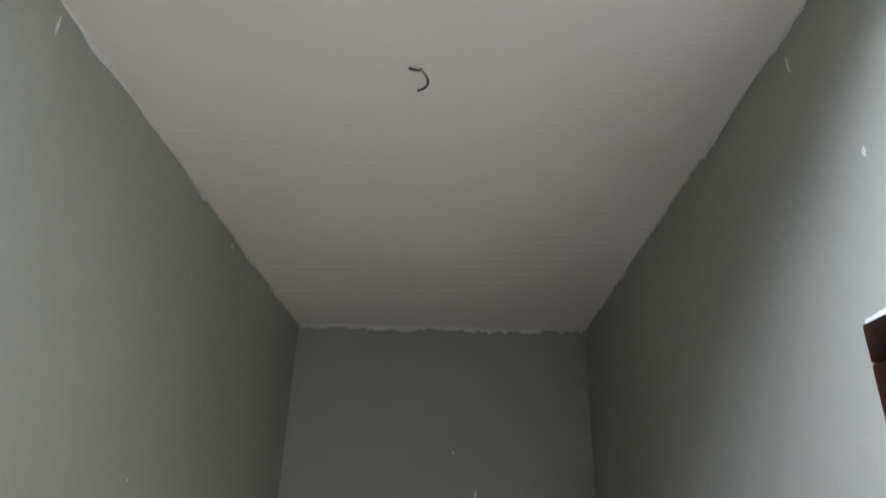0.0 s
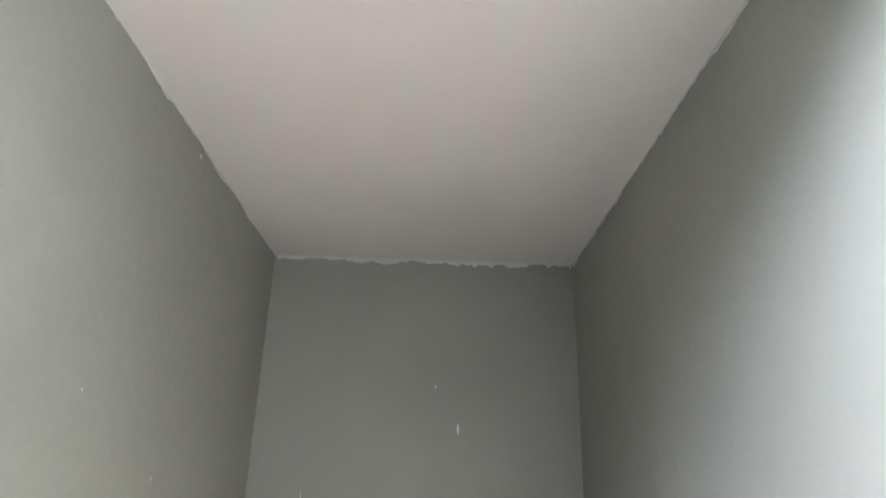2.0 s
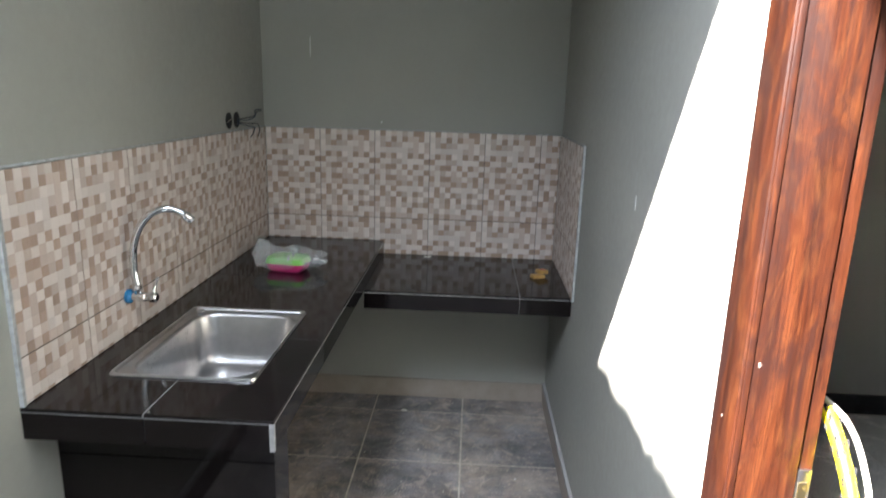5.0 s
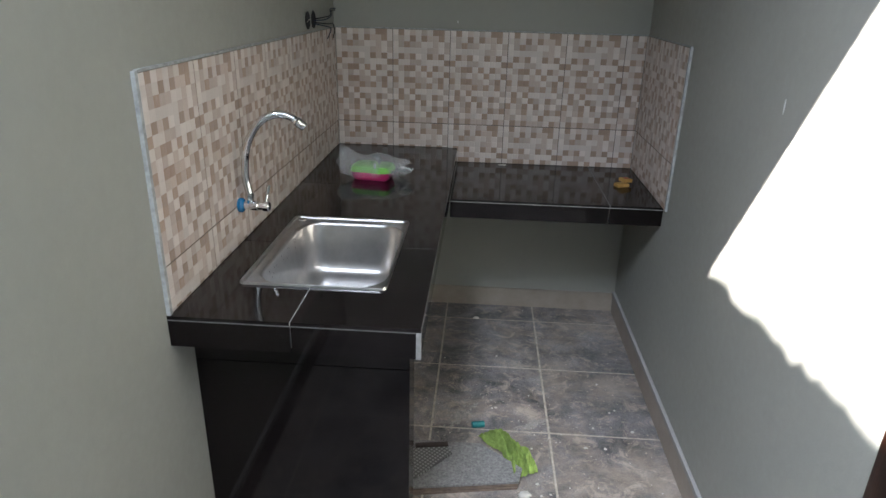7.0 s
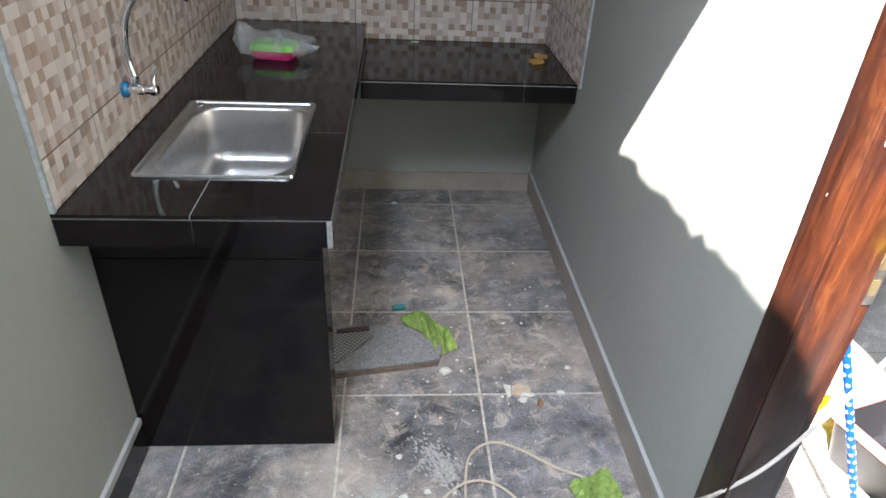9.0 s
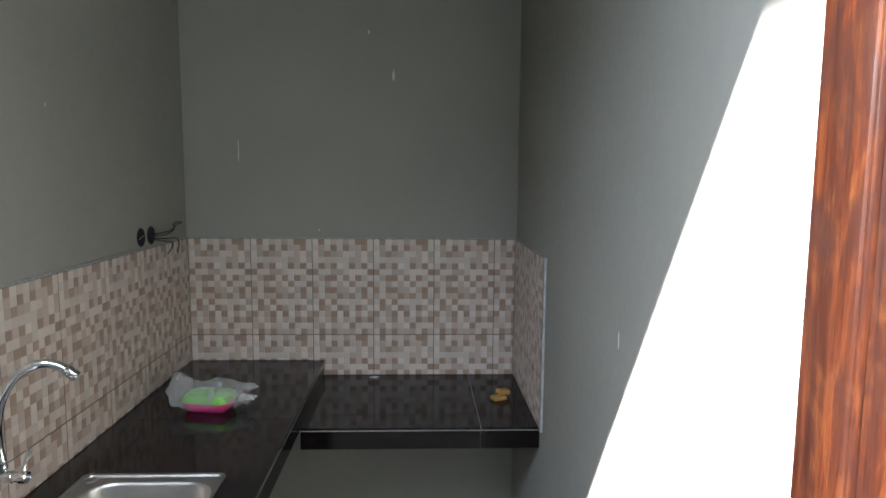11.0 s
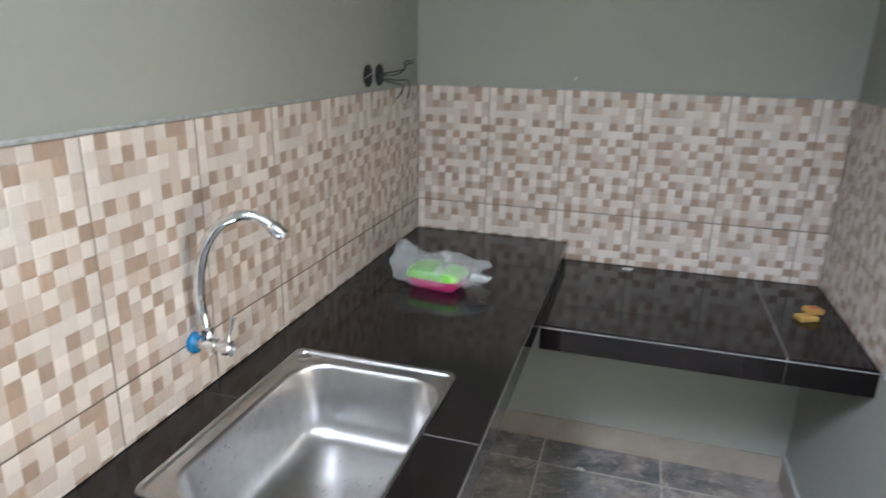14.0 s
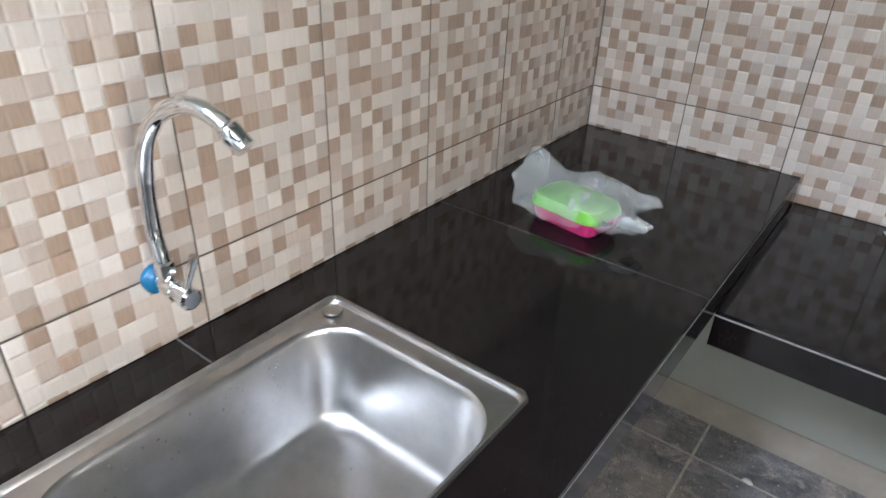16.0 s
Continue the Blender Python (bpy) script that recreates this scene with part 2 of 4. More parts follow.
PINK = mottled("pink_plastic", (0.62, 0.035, 0.19), 0.35, 0.1)
GREEN = mottled("green_plastic", (0.15, 0.42, 0.055), 0.35, 0.1)
CLOTH = mottled("lime_cloth", (0.23, 0.32, 0.075), 0.95, 0.3, 60)
CORD = mottled("beige_cord", (0.46, 0.37, 0.28), 0.6, 0.15)
CORD_WHITE = mottled("white_cord", (0.56, 0.50, 0.44), 0.5, 0.08)
STONE = mottled("white_rubble", (0.55, 0.52, 0.47), 0.9, 0.15)
SMEAR = mottled("dried_plaster", (0.34, 0.32, 0.295), 0.95, 0.25, 90)
SPOT = mottled("dried_paint_spot", (0.13, 0.09, 0.075), 0.7, 0.2)
CARD = mottled("beige_chip", (0.50, 0.38, 0.27), 0.85, 0.2)
RUST = mottled("brown_scrap", (0.22, 0.11, 0.05), 0.7, 0.3)
TEAL = mottled("teal_plastic", (0.01, 0.16, 0.16), 0.4, 0.1)
OFFCUT = mottled("grey_tile_offcut", (0.20, 0.195, 0.19), 0.8, 0.4, 130)
OFFCUT_EDGE = mottled("offcut_edge", (0.16, 0.115, 0.09), 0.85, 0.3)
DARK_METAL = mottled("dark_metal", (0.05, 0.035, 0.03), 0.6, 0.3)
MATCHBOX = mottled("ochre_card", (0.42, 0.24, 0.07), 0.6, 0.25)
RED_CARD = mottled("red_card", (0.42, 0.06, 0.03), 0.6, 0.2)
POLE_BLUE = material("blue_pole", (0.0, 0.03, 0.20), 0.4)[0]
WHITE_DOT = material("white_dot", (0.6, 0.6, 0.6), 0.4)[0]
YELLOW = material("yellow_plastic", (0.78, 0.60, 0.01), 0.35)[0]
CORAL = mottled("coral_plastic", (0.70, 0.16, 0.15), 0.45, 0.08)
LEAF_GREEN = mottled("green_film", (0.14, 0.46, 0.07), 0.3, 0.25)
BRASS = material("pale_brass", (0.72, 0.60, 0.36), 0.3, 1.0)[0]


def ribbed_mat():
    """The ribbed back of a tile."""
    m, nt, b = material("ribbed_tile_back", (0.24, 0.235, 0.22), 0.85)
    hs = []
    for turn in (radians(35), radians(125)):
        c = nt.nodes.new("ShaderNodeNewGeometry")
        mp = nt.nodes.new("ShaderNodeMapping")
        mp.inputs["Rotation"].default_value = (0, 0, turn)
        nt.links.new(c.outputs["Position"], mp.inputs[0])
        w = nt.nodes.new("ShaderNodeTexWave")
        w.inputs["Scale"].default_value = 26
        nt.links.new(mp.outputs[0], w.inputs["Vector"])
        hs.append(w.outputs["Fac"])
    h = math_node(nt, "MULTIPLY", hs[0], hs[1])
    nt.links.new(ramp(nt, h, [(0.1, (0.11, 0.105, 0.10)), (0.6, (0.27, 0.265, 0.25))]), b.inputs["Base Color"])
    bump(nt, b, h, 0.7, 0.002)
    return m


OFFCUT_RIBBED = ribbed_mat()


def film_mat(name, color, alpha, rough):
    m, nt, b = material(name, color, rough)
    n = noise_tex(nt, coords(nt, (1, 1.8, 1)), 11, 4, 0.55, 0.8)
    nt.links.new(ramp(nt, n, [(0.40, gray(alpha * 0.7)), (0.55, gray(alpha)), (0.70, gray(alpha * 1.5))]), b.inputs["Alpha"])
    bump(nt, b, noise_tex(nt, coords(nt, (1, 2.2, 1)), 30, 3, 0.5, 1.5), 0.3, 0.003)
    return m


BAG_FILM = film_mat("clear_bag_film", (0.74, 0.75, 0.75), 0.26, 0.2)
BOTTLE = film_mat("clear_bottle", (0.8, 0.85, 0.83), 0.2, 0.1)


# ---- builders ----
BASE = {}


def box(bm, a, b, bevel=0.0):
    r = bmesh.ops.create_cube(bm, size=1.0)
    vs = r["verts"]
    for v in vs:
        v.co = Vector([a[i] + (b[i] - a[i]) * (v.co[i] + 0.5) for i in range(3)])
    if bevel:
        es = list({e for v in vs for e in v.link_edges})
        bmesh.ops.bevel(bm, geom=es, offset=bevel, segments=2, affect="EDGES", profile=0.5)
    return bm


def boxes(*pairs, bevel=0.0):
    bm = bmesh.new()
    for a, b in pairs:
        box(bm, a, b, bevel)
    return bm


def finish(name, bm, mats, origin, smooth=False):
    bmesh.ops.translate(bm, verts=bm.verts, vec=-Vector(origin))
    me = bpy.data.meshes.new(name)
    bm.to_mesh(me)
    bm.free()
    for m in (mats if isinstance(mats, (list, tuple)) else [mats]):
        me.materials.append(m)
    if smooth:
        me.shade_smooth()
        me.set_sharp_from_angle(angle=radians(40))
    return me


def thing(name, base, label, category, group="", kind=""):
    e = new(name)
    e.empty_display_size = 0.05
    e.location = base
    BASE[e.name] = Vector(base)
    return tagged(e, label, category, group, kind)


def part(name, bm, mat, parent, label="", smooth=True):
    base = BASE[parent.name]
    ob = new(name, finish(name, bm, mat, base, smooth))
    ob.parent = parent
    BASE[ob.name] = base
    return tagged(ob, label)


def solo(name, bm, mat, label="", category="", group="", kind="", smooth=True):
    lo = [min(v.co[i] for v in bm.verts) for i in range(3)]
    hi = [max(v.co[i] for v in bm.verts) for i in range(3)]
    base = Vector(((lo[0] + hi[0]) / 2, (lo[1] + hi[1]) / 2, lo[2]))
    ob = new(name, finish(name, bm, mat, base, smooth))
    ob.location = base
    BASE[ob.name] = base
    return tagged(ob, label, category, group, kind)


def structure(name, bm, mat, label="", category="", smooth=False):
    return solo(name, bm, mat, label, category or name.split("_")[0], kind="structure", smooth=smooth)


def spline(points, n=8):
    """Smooth points through the given ones."""
    p = [Vector(q) for q in points]
    p = [2 * p[0] - p[1]] + p + [2 * p[-1] - p[-2]]
    out = []
    for i in range(1, len(p) - 2):
        for k in range(n):
            t = k / n
            out.append(0.5 * (2 * p[i] + (p[i + 1] - p[i - 1]) * t + (2 * p[i - 1] - 5 * p[i] + 4 * p[i + 1] - p[i + 2]) * t * t
                              + (3 * p[i] - p[i - 1] - 3 * p[i + 1] + p[i + 2]) * t ** 3))
    return out + [p[-2]]


def tube(bm, pts, radius, sides=12):
    """A closed tube along pts; radius: a number or one for each point."""
    pts = [Vector(p) for p in pts]
    rad = radius if isinstance(radius, (list, tuple)) else [radius] * len(pts)
    rings, up = [], None
    for i, p in enumerate(pts):
        d = (pts[min(i + 1, len(pts) - 1)] - pts[max(i - 1, 0)]).normalized()
        if up is None:
            up = d.orthogonal().normalized()
        up = (up - d * up.dot(d)).normalized()
        side = d.cross(up)
        rings.append([bm.verts.new(p + rad[i] * (math.cos(a) * up + math.sin(a) * side))
                      for a in (2 * math.pi * k / sides for k in range(sides))])
    for a, b in zip(rings, rings[1:]):
        for k in range(sides):
            bm.faces.new((a[k], a[(k + 1) % sides], b[(k + 1) % sides], b[k]))
    bm.faces.new(rings[0][::-1])
    bm.faces.new(rings[-1])
    bmesh.ops.recalc_face_normals(bm, faces=bm.faces)
    return bm


def rounded(x0, x1, y0, y1, r, n=8):
    out = []
    for cx, cy, a0 in ((x1 - r, y1 - r, 0), (x0 + r, y1 - r, 90), (x0 + r, y0 + r, 180), (x1 - r, y0 + r, 270)):
        for k in range(n + 1):
            a = radians(a0 + 90 * k / n)
            out.append((cx + r * math.cos(a), cy + r * math.sin(a)))
    return out


def loft(bm, loops, cap_first=False, cap_last=False):
    """Bridges loops of equal length, each a list of 3D points."""
    rows = [[bm.verts.new(p) for p in lp] for lp in loops]
    n = len(rows[0])
    for a, b in zip(rows, rows[1:]):
        for k in range(n):
            bm.faces.new((a[k], a[(k + 1) % n], b[(k + 1) % n], b[k]))
    if cap_first:
        bm.faces.new(rows[0][::-1])
    if cap_last:
        bm.faces.new(rows[-1])
    bmesh.ops.recalc_face_normals(bm, faces=bm.faces)
    return bm


def ring(c, r, z, n=24):
    return [(c[0] + r * math.cos(2 * math.pi * k / n), c[1] + r * math.sin(2 * math.pi * k / n), z) for k in range(n)]


# ---- the room's shell ----
XL, XR, YB, H = -0.008, 1.343, 3.008, 2.692          # painted faces and ceiling
EAVE_X, EAVE_Z = 0.144, 3.90                           # edge of the high unseen eave over the yard, set to cut the sun patch
YF = 0.483                                            # where the ceiling ends and the open yard begins
DOOR_Y0, DOOR_Y1, DOOR_Z = 0.14, 1.002, 2.110

bm = bmesh.new()
# Only the kitchen stretch is seen; the yard stretch keeps low sun out.
box(bm, (-0.16, -1.46, 0), (XL, 3.16, 2.98))
structure("wall_left", bm, WALL, "grey-green painted kitchen and yard wall")
# Unseen coping: its slope and notches shape the sun patch's lower edge.
bm = bmesh.new()
pts = 180
row = []
for k in range(pts + 1):
    y = -1.46 + 4.62 * k / pts
    z = 3.150 + 0.075 * min(1.0, max(0.0, 0.2 - y)) + 0.026 * noise.noise((y * 7, 0, 0)) + 0.022 * noise.noise((y * 23, 5, 0)) + 0.012 * noise.noise((y * 60, 9, 0))
    row.append([bm.verts.new(p) for p in ((-0.16, y, 2.98), (XL, y, 2.98), (XL, y, z), (-0.16, y, z + 0.02))])
for a, b in zip(row, row[1:]):
    for k in range(4):
        bm.faces.new((a[k], a[(k + 1) % 4], b[(k + 1) % 4], b[k]))
bm.faces.new(row[0]), bm.faces.new(row[-1])
bmesh.ops.recalc_face_normals(bm, faces=bm.faces)
structure("trim_coping", bm, YARD, "unseen rough mortar coping, shaped to cut the sun patch's ragged lower edge", "trim")
structure("wall_back", boxes(((XL, YB, 0), (XR, 3.16, H))), WALL, "grey-green painted wall behind the counters")
structure("wall_right", boxes(((XR, DOOR_Y1, 0), (1.463, 3.05, 2.8)), ((XR, DOOR_Y0, DOOR_Z), (1.463, DOOR_Y1, 2.8)),
                              ((XR, -1.46, 0), (1.463, DOOR_Y0, 2.8))), WALL, "grey-green painted wall with a doorway")
# Unseen wall added behind the camera; blocks low sky and frontal light.
structure("wall_yard", boxes(((-0.16, -1.62, 0), (1.463, -1.46, 4.0))), YARD_DARK, "unseen dark plaster yard wall, added to cut light from behind")
bm = boxes(((XL, YF, H), (XR, YB, H + 0.11)))
structure("ceiling", bm, CEILING, "off-white painted flat ceiling")
# Unseen eave, added to block the sun above the patch; upper walls close it off.
structure("roof_eave", boxes(((EAVE_X, -1.62, EAVE_Z), (1.60, YF - 0.004, EAVE_Z + 0.09))), YARD, "unseen plain eave, placed to cut the top of the sun patch", "roof")
structure("wall_upper", boxes(((XR, -1.46, 2.8), (1.463, YF - 0.004, EAVE_Z)), ((XL, YF, H + 0.112), (1.463, YF + 0.12, EAVE_Z + 0.09))), YARD, "unseen plain plaster upper walls, added up to the eave")


# next room, seen through the doorway
structure("wall_next_room", boxes(((1.463, 3.05, 0), (4.4, 3.2, 2.8))), WALL, "grey-green wall of the next room")
structure("wall_next_side", boxes(((4.4, -1.6, 0), (4.55, 3.2, 2.8)), ((1.463, -1.75, 0), (4.55, -1.6, 2.8))), WALL, "grey-green walls of the next room")
structure("ceiling_next_room", boxes(((1.463, -1.75, 2.8), (4.55, 3.2, 2.9))), CEILING, "white ceiling of the next room", "ceiling")


# ---- ragged paint edge along the ceiling ----
def ragged(name, p0, p1, normal, low, high, seed, freq):
    bm = bmesh.new()
    p0, p1, nrm = Vector(p0), Vector(p1), Vector(normal)
    n = int((p1 - p0).length / 0.006)
    rows = []
    for k in range(n + 1):
        t = k / n
        s = t * (p1 - p0).length
        v = 0.5 + 0.9 * noise.noise((s * freq, seed, 0)) + 0.45 * noise.noise((s * freq * 4.3, seed + 9, 0))
        d = low + (high - low) * max(0.0, min(1.0, v)) ** 1.6
        top = p0.lerp(p1, t)
        bot = top - Vector((0, 0, d))
        rows.append([bm.verts.new(q) for q in (top, top + nrm * 0.0025, bot + nrm * 0.0018, bot)])
    for a, b in zip(rows, rows[1:]):
        for k in range(4):
            bm.faces.new((a[k], a[(k + 1) % 4], b[(k + 1) % 4], b[k]))
    bm.faces.new(rows[0]), bm.faces.new(rows[-1])
    bmesh.ops.recalc_face_normals(bm, faces=bm.faces)
    structure(name, bm, FILLER, "ragged white filler line along the ceiling edge", "trim")


ragged("trim_back", (XL + 0.01, YB - 0.0005, H), (XR - 0.01, YB - 0.0005, H), (0, -1, 0), 0.005, 0.034, 3.1, 9)
ragged("trim_left", (XL + 0.0005, YF, H), (XL + 0.0005, YB - 0.01, H), (1, 0, 0), 0.002, 0.015, 7.7, 7)
ragged("trim_right", (XR - 0.0005, YF, H), (XR - 0.0005, YB - 0.01, H), (-1, 0, 0), 0.002, 0.016, 12.3, 7)

# ---- doorway ----
FX0, FX1 = 1.331, 1.461
door = thing("door_1", (1.40, 0.585, 0), "red-brown varnished wooden door frame in an open doorway", "door frame", kind="structure")
YI1, YI0 = 0.922, 0.207
REB = 1.434
for name, y_out, y_in, sgn in (("jamb", DOOR_Y1, YI1, 1), ("jamb", DOOR_Y0, YI0, -1)):
    a, b = sorted((y_out - sgn * 0.002, y_in))
    j = part(name, boxes(((FX0, a, 0), (REB, b, DOOR_Z - 0.062)), bevel=0.004), WOOD, door)
    a, b = sorted((y_out - sgn * 0.002, y_in + sgn * 0.013))
    part("rebate", boxes(((REB + 0.0015, a, 0), (FX1, b, DOOR_Z - 0.062)), bevel=0.003), WOOD, door)
    part("bead", boxes(((FX0 + 0.004, y_in - sgn * 0.004 if sgn > 0 else y_in - 0.002, 0.0), (FX0 + 0.014, y_in + 0.002 if sgn > 0 else y_in + 0.004, DOOR_Z - 0.064)), bevel=0.0015), WOOD, door)
part("head", boxes(((FX0, DOOR_Y0 + 0.002, DOOR_Z - 0.06), (FX1, DOOR_Y1 - 0.002, DOOR_Z - 0.002)), bevel=0.004), WOOD, door)
bm = boxes(((1.437, YI1 + 0.0085, 0.835), (1.459, YI1 + 0.0125, 0.955)), bevel=0.001)
plate = part("strike_plate", bm, STEEL, door, "steel latch plate")
part("latch_hole", boxes(((1.441, YI1 + 0.007, 0.905), (1.454, YI1 + 0.0084, 0.935))), BRASS, plate)
part("latch_hole", boxes(((1.441, YI1 + 0.007, 0.855), (1.454, YI1 + 0.0084, 0.885))), BRASS, plate)
for k, (z, along, face) in enumerate(((1.02, 0.045, 0), (1.12, 0.004, 1))):
    bm = bmesh.new()
    w, h = 0.0014 + 0.0008 * (k % 3), 0.0026 + 0.0016 * (k % 2)
    loop = [(w * math.cos(a) * (1 + 0.3 * math.sin(3 * a + k)), h * math.sin(a)) for a in (2 * math.pi * i / 10 for i in range(10))]
    if face:
        rings = [[(FX0 + 0.02 + along + u, YI1 - o, z + v) for u, v in loop] for o in (-0.001, 0.0008)]
    else:
        rings = [[(FX0 - o, YI1 + along * 0.9 + u, z + v) for u, v in loop] for o in (-0.001, 0.0008)]
    part("paint_spot", loft(bm, rings, True, True), SPOT, door, "dried pale paint spot")
bm = bmesh.new()
rr = []
for k in range(70):
    z = 0.05 + (DOOR_Z - 0.05) * k / 69
    w = 0.0015 + 0.004 * max(0, 0.4 + noise.noise((z * 6, 2, 0)) + 0.5 * noise.noise((z * 25, 4, 0)))
    rr.append([bm.verts.new(q) for q in ((XR - 0.004, DOOR_Y1 - 0.003, z), (XR - 0.003, DOOR_Y1 + w, z), (XR + 0.001, DOOR_Y1 + w, z), (XR + 0.001, DOOR_Y1 - 0.003, z))])
for a, b in zip(rr, rr[1:]):
    for k in range(4):
        bm.faces.new((a[k], a[(k + 1) % 4], b[(k + 1) % 4], b[k]))
bmesh.ops.recalc_face_normals(bm, faces=bm.faces)
structure("trim_door_filler", bm, FILLER, "cracked white filler along the door frame", "trim")
bm = bmesh.new()
rr = []
for k in range(50):
    y = DOOR_Y0 + (DOOR_Y1 - DOOR_Y0) * k / 49
    w = 0.003 + 0.008 * max(0, 0.4 + noise.noise((y * 7, 12, 0)) + 0.5 * noise.noise((y * 31, 4, 0)))
    rr.append([bm.verts.new(q) for q in ((XR - 0.004, y, DOOR_Z - 0.003), (XR - 0.003, y, DOOR_Z + w), (XR + 0.001, y, DOOR_Z + w), (XR + 0.001, y, DOOR_Z - 0.003))])
for a, b in zip(rr, rr[1:]):
    for k in range(4):
        bm.faces.new((a[k], a[(k + 1) % 4], b[(k + 1) % 4], b[k]))
bmesh.ops.recalc_face_normals(bm, faces=bm.faces)
structure("trim_door_head", bm, FILLER, "cracked white filler above the door frame", "trim")

# ---- skirtings ----
structure("baseboard_right", boxes(((XR - 0.010, DOOR_Y1 + 0.012, 0), (XR - 0.0005, YB - 0.012, 0.088)), bevel=0.001), SKIRT_DUSTY, "dusty brown-grey tile skirting")
structure("trim_skirting_right", boxes(((XR - 0.0135, DOOR_Y1 + 0.012, 0.089), (XR - 0.0005, YB - 0.012, 0.108)), bevel=0.002), MORTAR_LINE, "pale mortar line above the skirting", "trim")
structure("baseboard_back", boxes(((0.02, YB - 0.010, 0), (XR - 0.011, YB - 0.0005, 0.095)), bevel=0.001), SKIRT_DUSTY, "dusty brown-grey tile skirting")
structure("baseboard_left", boxes(((XL + 0.0005, -1.4, 0), (XL + 0.011, 1.385, 0.098)), bevel=0.001), SKIRT_BLACK, "glossy black tile skirting")
structure("trim_skirting_left", boxes(((XL + 0.0005, -1.0, 0.099), (XL + 0.013, 1.385, 0.122)), bevel=0.002), MORTAR_LINE, "pale mortar line above the skirting", "trim")
structure("baseboard_next_room", boxes(((1.47, 3.038, 0), (4.39, 3.0495, 0.10))), SKIRT_BLACK, "glossy black tile skirting")

# ---- worktop with sink ----
CT, CX, CY = 0.790, 0.545, 1.288
worktop = thing("worktop", (0.27, 2.1, 0.716), "long black granite-tiled kitchen worktop on the wall", "worktop")
HX0, HX1, HY0, HY1 = 0.100, 0.438, 1.473, 1.945
CORE = CT - 0.009
part("slab", boxes(((XL, CY + 0.008, 0.722), (CX - 0.008, HY0, CORE)), ((XL, HY1, 0.722), (CX - 0.008, YB, CORE)),
                   ((XL, HY0, 0.722), (HX0, HY1, CORE)), ((HX1, HY0, 0.722), (CX - 0.008, HY1, CORE))), GROUT_LIGHT, worktop, "grey mortar slab", False)
G = 0.0013
Z0, Z1 = CORE + 0.0005, CT
for rects in ([(XL, CY, 0.262 - G, HY0)], [(0.262 + G, CY, CX, HY0), (HX1, HY0, CX, 1.748 - G)], [(XL, HY0, HX0, 1.748 - G)],
              [(XL, 1.748 + G, HX0, HY1), (HX1, 1.748 + G, CX, HY1), (XL, HY1, CX, 2.346 - G)], [(XL, 2.346 + G, CX, YB)]):
    part("granite_tile", boxes(*[((a, b, Z0), (c, d, Z1)) for a, b, c, d in rects]), GRANITE_TOP, worktop, smooth=False)
for a, b in (((0.262 - 0.0011, CY, CORE), (0.262 + 0.0011, HY0, CT - 0.0006)), ((HX1, 1.748 - 0.0011, CORE), (CX, 1.748 + 0.0011, CT - 0.0006)),
             ((XL, 1.748 - 0.0012, CORE), (HX0, 1.748 + 0.0012, CT - 0.001)), ((XL, 2.346 - 0.0012, CORE), (CX, 2.346 + 0.0012, CT - 0.001))):
    part("joint", boxes((a, b)), GROUT_LIGHT, worktop, "pale grout joint", False)
for a, b in ((XL, 0.262 - G), (0.262 + G, CX)):
    part("edge_tile", boxes(((a, CY, 0.716), (b, CY + 0.0075, Z0 - 0.002)), bevel=0.0008), GRANITE, worktop, smooth=False)
for a, b in ((CY + 0.008, 1.748 - G), (1.748 + G, 2.346 - G), (2.346 + G, YB)):
    part("edge_tile", boxes(((CX - 0.0075, a, 0.716), (CX, b, Z0 - 0.002)), bevel=0.0008), GRANITE, worktop, smooth=False)
part("grout_line", boxes(((XL, CY - 0.0006, Z0 - 0.0025), (CX - 0.001, CY + 0.004, Z0 + 0.0003))), GROUT_MID, worktop, "pale grout line", False)
part("grout_line", boxes(((CX - 0.004, CY, Z0 - 0.0025), (CX + 0.0006, YB, Z0 + 0.0003))), GROUT_LIGHT, worktop, "pale grout line", False)
part("corner_grout", boxes(((CX - 0.010, CY - 0.001, 0.716), (CX + 0.0006, CY + 0.009, Z0))), GROUT_LIGHT, worktop, "pale grout corner", False)

support = thing("counter_support", (0.25, 1.45, 0), "glossy black tile-clad support under the worktop", "counter base")
part("core", boxes(((XL, 1.402, 0), (0.506, 1.50, 0.722))), GROUT_LIGHT, support, "grey mortar core", False)
part("front_tile", boxes(((XL, 1.392, 0.002), (0.510, 1.401, 0.62)), bevel=0.0008), GRANITE, support, smooth=False)
part("front_tile", boxes(((XL, 1.392, 0.622), (0.510, 1.401, 0.7155)), bevel=0.0008), GRANITE, support, smooth=False)

part("side_tile", boxes(((0.5065, 1.4025, 0.002), (0.5098, 1.50, 0.7155)), bevel=0.0006), GRANITE, support, smooth=False)

low = thing("low_worktop", (0.94, 2.7, 0.65), "lower black granite-tiled stove shelf between the walls", "worktop")
LT, LY = 0.726, 2.423
part("slab", boxes(((CX + 0.001, LY + 0.008, 0.66), (XR, YB, LT - 0.009))), GROUT_LIGHT, low, "grey mortar slab", False)
for a, b in ((CX + 0.002, 1.146 - G), (1.146 + G, XR)):
    part("granite_tile", boxes(((a, LY, LT - 0.0085), (b, YB, LT))), GRANITE_TOP, low, smooth=False)
    part("edge_tile", boxes(((a, LY, 0.653), (b, LY + 0.0075, LT - 0.0105)), bevel=0.0008), GRANITE, low, smooth=False)
part("joint", boxes(((1.146 - 0.0012, LY, LT - 0.009), (1.146 + 0.0012, YB, LT - 0.0008))), GROUT_LIGHT, low, "pale grout joint", False)
